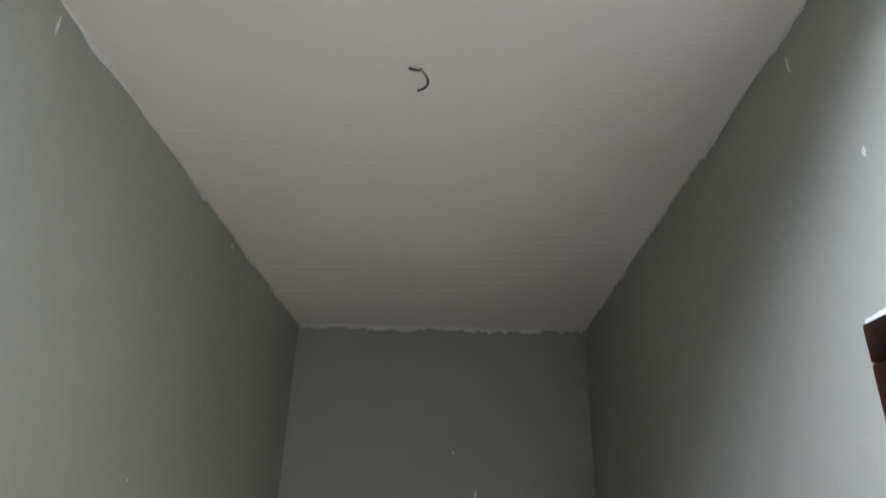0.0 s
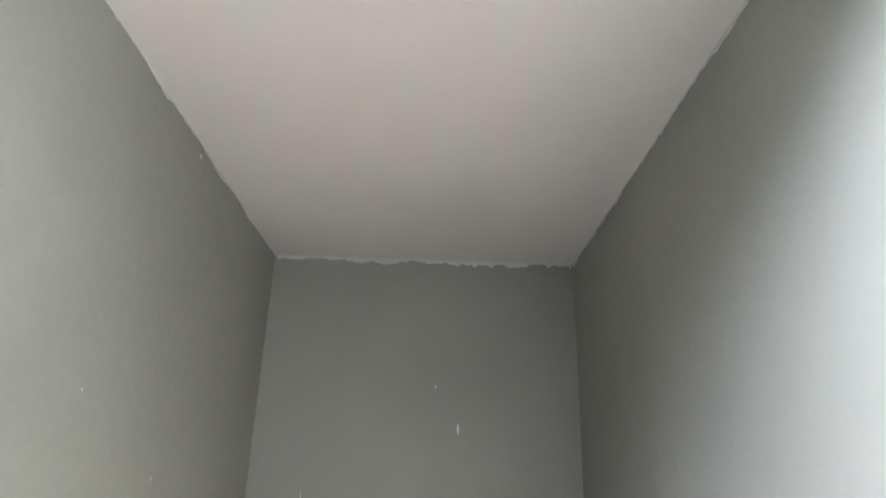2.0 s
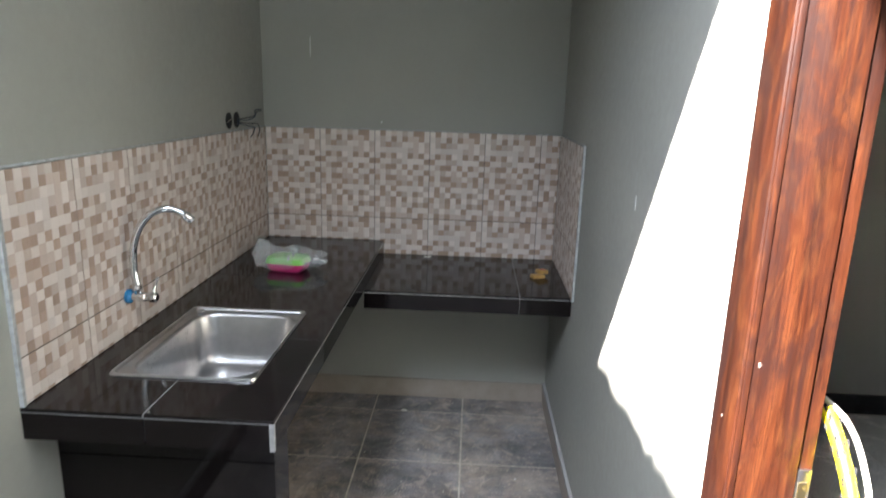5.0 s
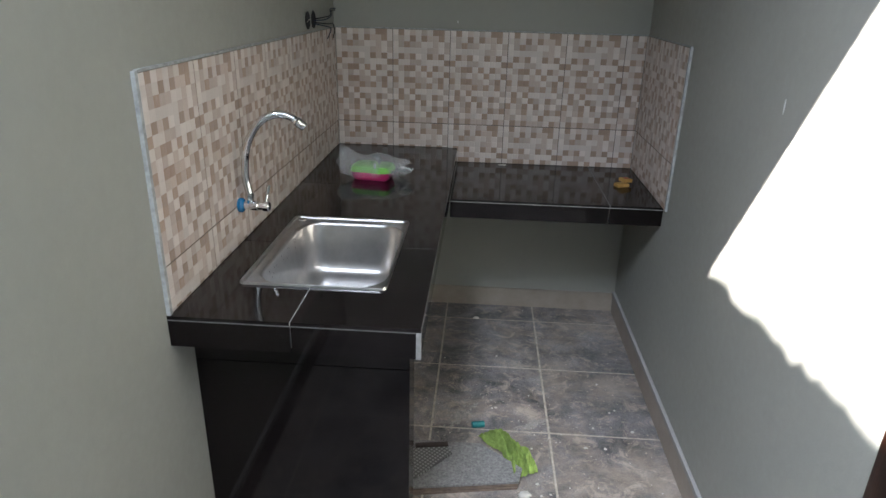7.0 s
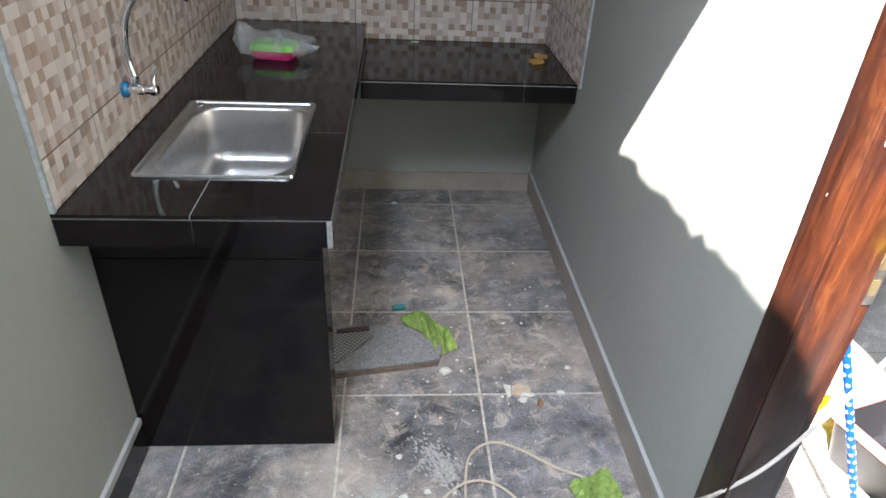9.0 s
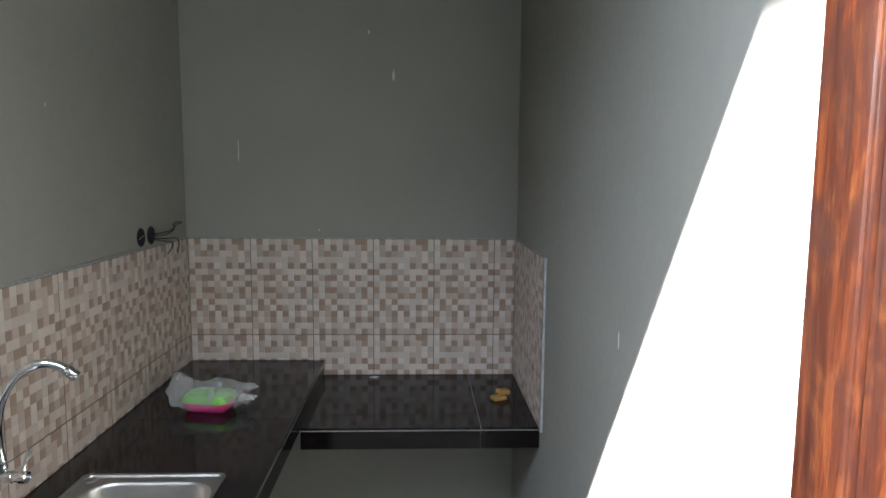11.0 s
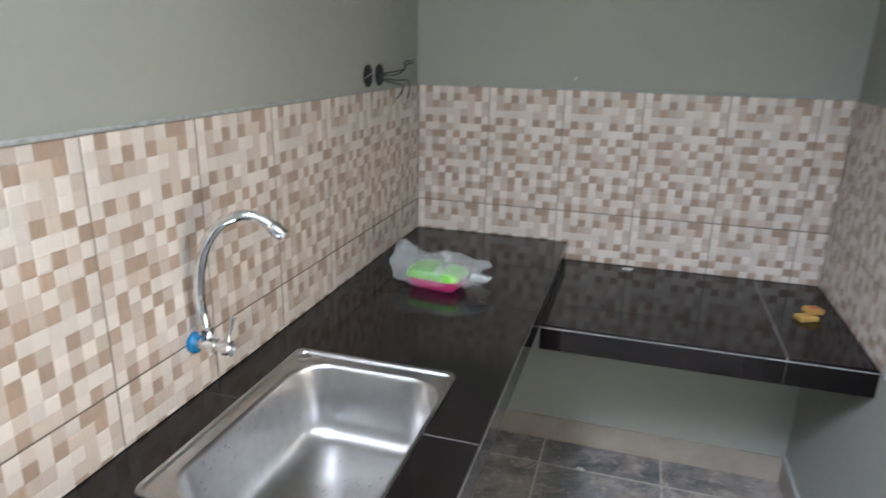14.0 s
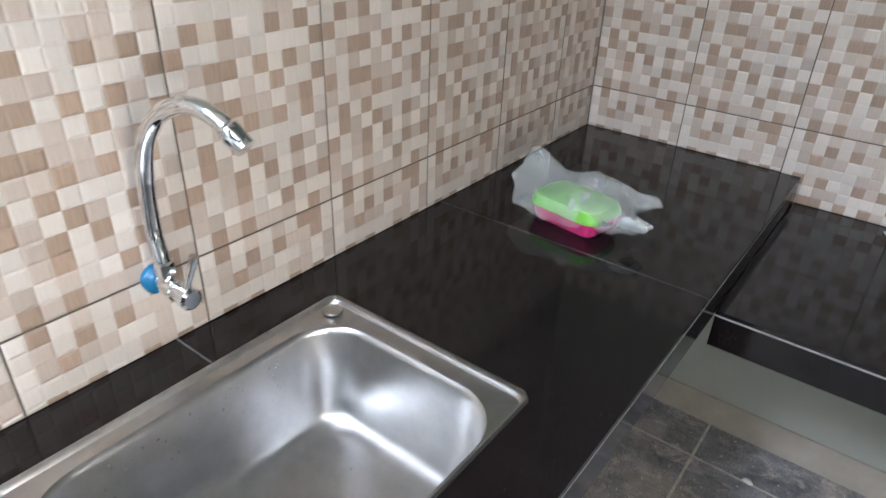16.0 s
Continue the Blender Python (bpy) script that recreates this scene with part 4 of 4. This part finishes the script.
smear((0.805, 1.315), 0.123, 0.050, radians(-59), 340, 61)
smear((0.627, 1.214), 0.068, 0.030, radians(27), 120, 62)
smear((0.878, 2.042), 0.098, 0.020, radians(35), 80, 63)
smear((0.628, 2.075), 0.152, 0.040, radians(-119), 120, 64)
smear((0.669, 1.841), 0.047, 0.012, radians(-18), 60, 65)
random.seed(11)
bm = bmesh.new()
for k in range(190):
    x, y = random.uniform(0.52, 1.32), random.uniform(0.85, 2.95)
    if random.random() < 0.35:
        x, y = random.gauss(0.86, 0.16), random.gauss(1.75, 0.3)
    if not (0.53 < x < 1.32 and 0.8 < y < 2.97):
        continue
    s = random.choice((0.0015, 0.0015, 0.002, 0.002, 0.003, 0.0045))
    r = bmesh.ops.create_icosphere(bm, subdivisions=1, radius=s)
    for v in r["verts"]:
        v.co = Vector((x + v.co.x * (1 + 0.6 * noise.noise((k, v.co.x * 900, 0))), y + v.co.y * (1 + 0.8 * noise.noise((k, 7, v.co.y * 900))), max(0.0003, v.co.z * 0.6 + s * 0.4)))
solo("plaster_crumbs", bm, STONE, "scattered white plaster crumbs on the dusty floor", "crumbs", kind="stuff")

stack = thing("tile_offcuts", (0.62, 1.76, 0), "stack of grey tile offcuts on the floor", "tile offcut stack")
for k in range(3):
    q = [(0.44, 1.646 + 0.003 * k), (0.818 + 0.002 * k, 1.710 + 0.002 * k), (0.835, 1.778), (0.70, 1.888), (0.44, 1.888)]
    z0 = 0.001 + k * 0.0100
    part("offcut", loft(bmesh.new(), [[(x, y, z0) for x, y in q], [(x, y, z0 + 0.0070) for x, y in q]], True, True), OFFCUT_EDGE if k < 2 else OFFCUT, stack, smooth=False)
q = [(0.44, 1.678), (0.50, 1.698), (0.605, 1.823), (0.58, 1.858), (0.44, 1.848)]
flat_piece("tile_shard", q, 0.0296, 0.008, OFFCUT_RIBBED, "ribbed grey broken tile back up on the offcuts", "tile shard")
bm = boxes(((-0.055, -0.010, 0), (0.055, 0.010, 0.006)), bevel=0.001)
bmesh.ops.transform(bm, verts=bm.verts, matrix=Matrix.Translation((0.535, 1.850, 0.0385)) @ Matrix.Rotation(radians(9), 4, "Z"))
solo("metal_strip", bm, DARK_METAL, "dark rusty metal strip on the tile offcuts", "metal strip")
bm = tube(bmesh.new(), [(0.667, 2.008, 0.0125), (0.669, 2.0085, 0.0125), (0.710, 2.018, 0.0125), (0.712, 2.0185, 0.0125)], [0.010, 0.012, 0.012, 0.010], 14)
solo("bottle_cap", bm, TEAL, "teal plastic tube cap lying on the floor", "cap")


def cloth(center, size, yaw, seed, label, height=0.03, twist=0.0):
    bm = bmesh.new()
    n, k = 46, 30
    g = []
    for i in range(n + 1):
        rowv = []
        for j in range(k + 1):
            u, v = i / n * 2 - 1, j / k * 2 - 1
            edge = 1 + 0.14 * noise.noise((u * 2 + seed, v * 2, seed)) + 0.08 * noise.noise((u * 6, v * 6, seed))
            x = u * size[0] * edge
            y = v * size[1] * edge * (1 - 0.35 * math.exp(-((u + 0.15) * 3) ** 2)) + 0.25 * size[1] * math.sin(u * 2.5 + seed)
            f = 0.5 + 0.5 * noise.noise((u * 1.2 + seed, v * 4.5 + u * twist, 1.7)) + 0.45 * abs(noise.noise((u * 4, v * 8 + u * 3 + seed, 4)))
            fall = max(0.0, 1 - max(abs(u), abs(v)) ** 4)
            z = 0.001 + height * f * (0.25 + 0.75 * fall)
            rowv.append(bm.verts.new((x, y, z)))
        g.append(rowv)
    for i in range(n):
        for j in range(k):
            bm.faces.new((g[i][j], g[i + 1][j], g[i + 1][j + 1], g[i][j + 1]))
    r = bmesh.ops.extrude_face_region(bm, geom=bm.faces[:])
    bmesh.ops.translate(bm, verts=[v for v in r["geom"] if isinstance(v, bmesh.types.BMVert)], vec=(0, 0, 0.0015))
    bmesh.ops.recalc_face_normals(bm, faces=bm.faces)
    bmesh.ops.transform(bm, verts=bm.verts, matrix=Matrix.Translation(center) @ Matrix.Rotation(yaw, 4, "Z"))
    return solo("cleaning_cloth", bm, CLOTH, label, "cloth", "green cloths")


cloth((0.795, 1.873, 0.0), (0.118, 0.045), radians(-62), 1.0, "crumpled lime green cloth beside the tile offcuts", 0.065, 2.6)
cloth((1.212, 1.200, 0.0), (0.060, 0.045), radians(10), 8.0, "crumpled lime green cloth on the power cord", 0.075, 3.0)

cord = [(0.66, 0.95, 0), (0.76, 1.14, 0), (0.85, 1.235, 0), (0.93, 1.245, 0), (1.00, 1.19, 0), (1.03, 1.08, 0), (0.99, 0.97, 0), (0.91, 0.98, 0), (0.868, 1.10, 0),
        (0.868, 1.25, 0), (0.892, 1.345, 0), (0.955, 1.385, 0), (1.03, 1.36, 0), (1.12, 1.295, 0), (1.20, 1.255, 0), (1.275, 1.19, 0.004)]
bm = tube(bmesh.new(), spline([(x, y, 0.0045 + z + (0.006 if i in (2, 3) else 0)) for i, (x, y, z) in enumerate(cord)], 10), 0.0036, 8)
solo("power_cord", bm, CORD, "beige power cord looped on the floor", "cord")
hc = thing("hanging_cord", (1.275, 1.19, 0.004), "pale cord hanging through the doorway with a yellow sleeve", "cord")
part("cord", tube(bmesh.new(), spline([(1.275, 1.19, 0.008), (1.305, 1.08, 0.10), (1.318, 0.98, 0.27), (1.335, 0.925, 0.38), (1.40, 0.905, 0.50), (1.49, 0.885, 0.76), (1.516, 0.880, 0.90),
                                       (1.526, 0.925, 0.97), (1.530, 1.00, 1.01), (1.500, 1.09, 1.03), (1.4675, 1.13, 1.04)], 10), 0.0042, 8), CORD_WHITE, hc)
sleeve_path = spline([(1.500, 0.880, 0.90), (1.500, 0.912, 0.951), (1.500, 0.955, 0.995), (1.497, 0.990, 1.025)], 8)
sv = part("sleeve", tube(bmesh.new(), sleeve_path, 0.0105, 12), YELLOW, hc, "yellow sleeve with black marks")
for k in range(44):
    p = sleeve_path[(k * 7) % (len(sleeve_path) - 1)]
    a = k * 2.4
    o = Vector((math.cos(a), 0.7 * math.sin(a), -0.7 * math.sin(a))) * 0.0097
    part("mark", tube(bmesh.new(), [p + o, p + o + Vector((0.003 * math.sin(k), 0.006, 0.008 + 0.004 * math.cos(k)))], 0.0022, 6), BLACK_PLASTIC, sv)

# ---- things beyond the doorway ----
PB0, PB1 = Vector((1.825, 1.025, 0.004)), Vector((1.478, 0.978, 0.745))
pole = thing("broom_pole", PB0, "blue broom pole with white polka dots, leaning", "broom pole")
part("shaft", tube(bmesh.new(), [PB0, PB1], 0.0082, 16), POLE_BLUE, pole)
d = (PB1 - PB0).normalized()
s1 = d.orthogonal().normalized()
s2 = d.cross(s1)
for k in range(27):
    for j in range(4):
        a = 2 * math.pi * (j + 0.5 * (k % 2)) / 4 + 0.3
        nrm = math.cos(a) * s1 + math.sin(a) * s2
        tng = d.cross(nrm)
        c = PB0 + d * (0.02 + k * 0.0295) + nrm * 0.0082
        lo = [tuple(c + 0.0040 * (math.cos(q) * d + math.sin(q) * tng) - nrm * 0.0014 * abs(math.sin(q))) for q in (2 * math.pi * i / 10 for i in range(10))]
        hi = [tuple(Vector(p) + nrm * 0.0007) for p in lo]
        part("dot", loft(bmesh.new(), [lo, hi], True, True), WHITE_DOT, pole)

tub = thing("plastic_crate", (2.08, 1.15, 0), "black plastic crate with a coral red rim", "crate")
TM, TY = Vector((2.085, 1.19, 0.0)), radians(-73)
part("body", local_loft([rr_loop(0.36, 0.24, 0.03, 0.001), rr_loop(0.40, 0.28, 0.03, 0.15), rr_loop(0.385, 0.265, 0.03, 0.15), rr_loop(0.345, 0.225, 0.03, 0.012)], TM, TY), BLACK_PLASTIC, tub)
part("rim", local_loft([rr_loop(0.40, 0.28, 0.03, 0.150), rr_loop(0.425, 0.305, 0.035, 0.151), rr_loop(0.425, 0.305, 0.035, 0.166), rr_loop(0.38, 0.26, 0.03, 0.168), rr_loop(0.385, 0.265, 0.03, 0.150)], TM, TY, False, False), CORAL, tub, "coral red rim")
rubble((2.09, 1.17, 0.013), (0.09, 0.12, 0.13), 21, LEAF_GREEN, "crumpled green plastic film in a crate", "plastic film", 0.8, "green_film")
bt = thing("plastic_bottle", (1.87, 1.43, 0), "small clear plastic bottle with a yellow cap", "bottle")
part("body", loft(bmesh.new(), [ring((1.87, 1.43), 0.028, 0.001), ring((1.87, 1.43), 0.032, 0.01), ring((1.87, 1.43), 0.032, 0.09), ring((1.87, 1.43), 0.014, 0.12), ring((1.87, 1.43), 0.013, 0.135)], True, True), BOTTLE, bt)
part("cap", loft(bmesh.new(), [ring((1.87, 1.43), 0.016, 0.1352), ring((1.87, 1.43), 0.016, 0.155)], True, True), YELLOW, bt)
rubble((1.98, 1.50, 0.0), (0.045, 0.035, 0.04), 31, YELLOW, "crumpled yellow plastic wrap on the floor", "plastic wrap", 0.8, "yellow_wrap")

# ---- floors, tile by tile ----
floor = structure("floor", boxes(((-0.16, -1.75, -0.12), (1.463, 3.16, -0.0008))), FLOOR_GROUT, "slate grey dusty tiled floor")
floor2 = structure("floor_next_room", boxes(((1.463, -1.75, -0.12), (4.55, 3.2, -0.0008))), FLOOR_GROUT, "cream tiled floor of the next room")
TP = 0.421
shared = {}


def floor_tiles(parent, mat, x_edges, y_edges):
    for x0, x1 in zip(x_edges, x_edges[1:]):
        for y0, y1 in zip(y_edges, y_edges[1:]):
            w, d = round(x1 - x0 - 0.007, 4), round(y1 - y0 - 0.007, 4)
            key = (w, d, mat.name)
            if key not in shared:
                bm = boxes(((-w / 2, -d / 2, -0.008), (w / 2, d / 2, 0)), bevel=0.0012)
                shared[key] = finish("floor_tile", bm, mat, (0, 0, 0))
            ob = new("floor_tile", shared[key])
            ob.parent = parent
            ob.location = Vector(((x0 + x1) / 2, (y0 + y1) / 2, 0)) - BASE[parent.name]


ys = [2.845 - TP * k for k in range(15)][::-1]
floor_tiles(floor, SLATE, [XL, 0.101, 0.522, 0.943, XR], [y for y in ys if y > -1.8] + [YB])
floor_tiles(floor2, CREAM_FLOOR, [1.463 + TP * k for k in range(8)], [-1.6 + TP * k for k in range(12)])

# ---- mosaic wall tiles ----
PRINT = ("LDLMLMLDDL", "LMLDLDMMDL", "LMDMMLLMLM", "LLLLLLMMLM", "LDMDLLDMDL", "DLLMMLLLLD", "LMDDLDLDML", "MLMLMLDLLD",
         "DLDDMMLMDL", "MLMMDMDLDL", "LDLDLLLLLM", "LDMLDMLDML", "DLMDLDLMLM", "MLMDLMLDMD", "MMLMLLDLLL", "LDMDMMMLDM")
CELL = 0.025
tile_meshes = {}


def tile_mesh(w, h, c0=0, r0=0):
    """A glazed tile of w x h with pillowed squares; its top left corner at the origin, facing -y."""
    key = (round(w, 4), round(h, 4), c0, r0)
    if key in tile_meshes:
        return tile_meshes[key]
    g = 0.0014
    verts, faces, mats = [], [], []

    def quad(a, b, c, d, m):
        k = len(verts)
        verts.extend((a, b, c, d))
        faces.append((k, k + 1, k + 2, k + 3))
        mats.append(m)

    x0, x1, z0, z1 = g, w - g, -g, -(h - g)
    yb, yf = 0.007, 0.0009
    quad((x0, yf, z0), (x0, yf, z1), (x1, yf, z1), (x1, yf, z0), 3)
    quad((x0, yf, z0), (x1, yf, z0), (x1, yb, z0), (x0, yb, z0), 3)
    quad((x0, yf, z1), (x0, yb, z1), (x1, yb, z1), (x1, yf, z1), 3)
    quad((x0, yf, z0), (x0, yb, z0), (x0, yb, z1), (x0, yf, z1), 3)
    quad((x1, yf, z0), (x1, yf, z1), (x1, yb, z1), (x1, yb, z0), 3)
    for r in range(int(math.ceil(h / CELL - 1e-6))):
        for c in range(int(math.ceil(w / CELL - 1e-6))):
            a, b = max(x0, c * CELL), min(x1, (c + 1) * CELL)
            t, u = min(z0, -r * CELL), max(z1, -(r + 1) * CELL)
            if b - a < 0.003 or t - u < 0.003:
                continue
            m = "LMD".index(PRINT[(r + r0) % 16][(c + c0) % 10])
            i = min(0.0035, (b - a) / 3, (t - u) / 3)
            k = len(verts)
            yt = 0.0 if (r * 7 + c * 3) % 5 else -0.0003
            tilt = 0.00025 * (((r * 5 + c * 11) % 3) - 1)
            verts.extend([(a, yf - 0.0002, t), (a, yf - 0.0002, u), (b, yf - 0.0002, u), (b, yf - 0.0002, t),
                          (a + i, yt - tilt, t - i), (a + i, yt + tilt, u + i), (b - i, yt + tilt, u + i), (b - i, yt - tilt, t - i)])
            faces.append((k + 4, k + 5, k + 6, k + 7))
            faces.extend(((k, k + 1, k + 5, k + 4), (k + 1, k + 2, k + 6, k + 5), (k + 2, k + 3, k + 7, k + 6), (k + 3, k, k + 4, k + 7)))
            mats.extend([m] * 5)
    me = bpy.data.meshes.new("wall_tile")
    me.from_pydata(verts, [], faces)
    for mt in (GLAZE["L"], GLAZE["M"], GLAZE["D"], BISQUE):
        me.materials.append(mt)
    me.polygons.foreach_set("material_index", mats)
    me.update()
    tile_meshes[key] = me
    return me


TT, TJ = 1.300, 0.899


def tiled(name, label, origin, yaw, columns, low_z):
    """Mosaic tiling of one wall: columns are (start, width, lower edge)."""
    backing = thing(name, origin, label, "wall tiles", kind="structure")
    m = Matrix.Rotation(radians(yaw), 4, "Z")
    for u, w, zl in columns:
        for ztop, zbot in ((TT, TJ), (TJ - 0.0005, zl)):
            ob = new("wall_tile", tile_mesh(w, ztop - zbot))
            ob.parent = backing
            ob.matrix_local = m @ Matrix.Translation((u, 0, ztop - origin[2]))
    return backing


tiled("wall_tiling_back", "cream and brown mosaic wall tiles above the counters", (0, 3.0, 0), 0,
      [(0.0, 0.25, CT), (0.25, 0.25, CT), (0.5, 0.25, LT), (0.75, 0.25, LT), (1.0, 0.25, LT), (1.25, 0.086, LT)], LT)
tiled("wall_tiling_left", "cream and brown mosaic wall tiles above the sink", (0, 1.30, 0), 90,
      [(0.25 * k, 0.25, CT) for k in range(6)] + [(1.5, 0.1995, CT)], CT)
tiled("wall_tiling_right", "cream and brown mosaic wall tiles at the shelf end", (1.336, 2.9995, 0), -90,
      [(0.0, 0.25, LT), (0.25, 0.25, LT), (0.5, 0.112, LT)], LT)
structure("grout_back", boxes(((0.0, 3.0025, LT), (1.336, 3.0078, TT - 0.001))), GROUT_DARK, "dark tile grout", "grout")
structure("grout_left", boxes(((-0.0078, 1.301, CT), (-0.0025, 3.0, TT - 0.001))), GROUT_DARK, "dark tile grout", "grout")
structure("grout_right", boxes(((1.3385, 2.389, LT), (1.3428, 3.0, TT - 0.001))), GROUT_DARK, "dark tile grout", "grout")
structure("trim_tile_left", boxes(((XL, 1.289, CT), (0.0015, 1.300, TT + 0.004)), ((XL, 1.300, TT), (0.0005, 2.999, TT + 0.006)), bevel=0.001), CAULK, "pale grey caulk edge of the tiling", "trim")
structure("trim_tile_back", boxes(((0.0, 2.9998, TT), (1.336, YB, TT + 0.005)), bevel=0.001), CAULK, "pale grey caulk edge of the tiling", "trim")
structure("trim_tile_right", boxes(((1.3345, 2.374, LT), (XR, 2.3875, TT + 0.004)), ((1.3365, 2.3875, TT), (XR, 2.999, TT + 0.005)), bevel=0.001), CAULK, "pale grey caulk edge of the tiling", "trim")
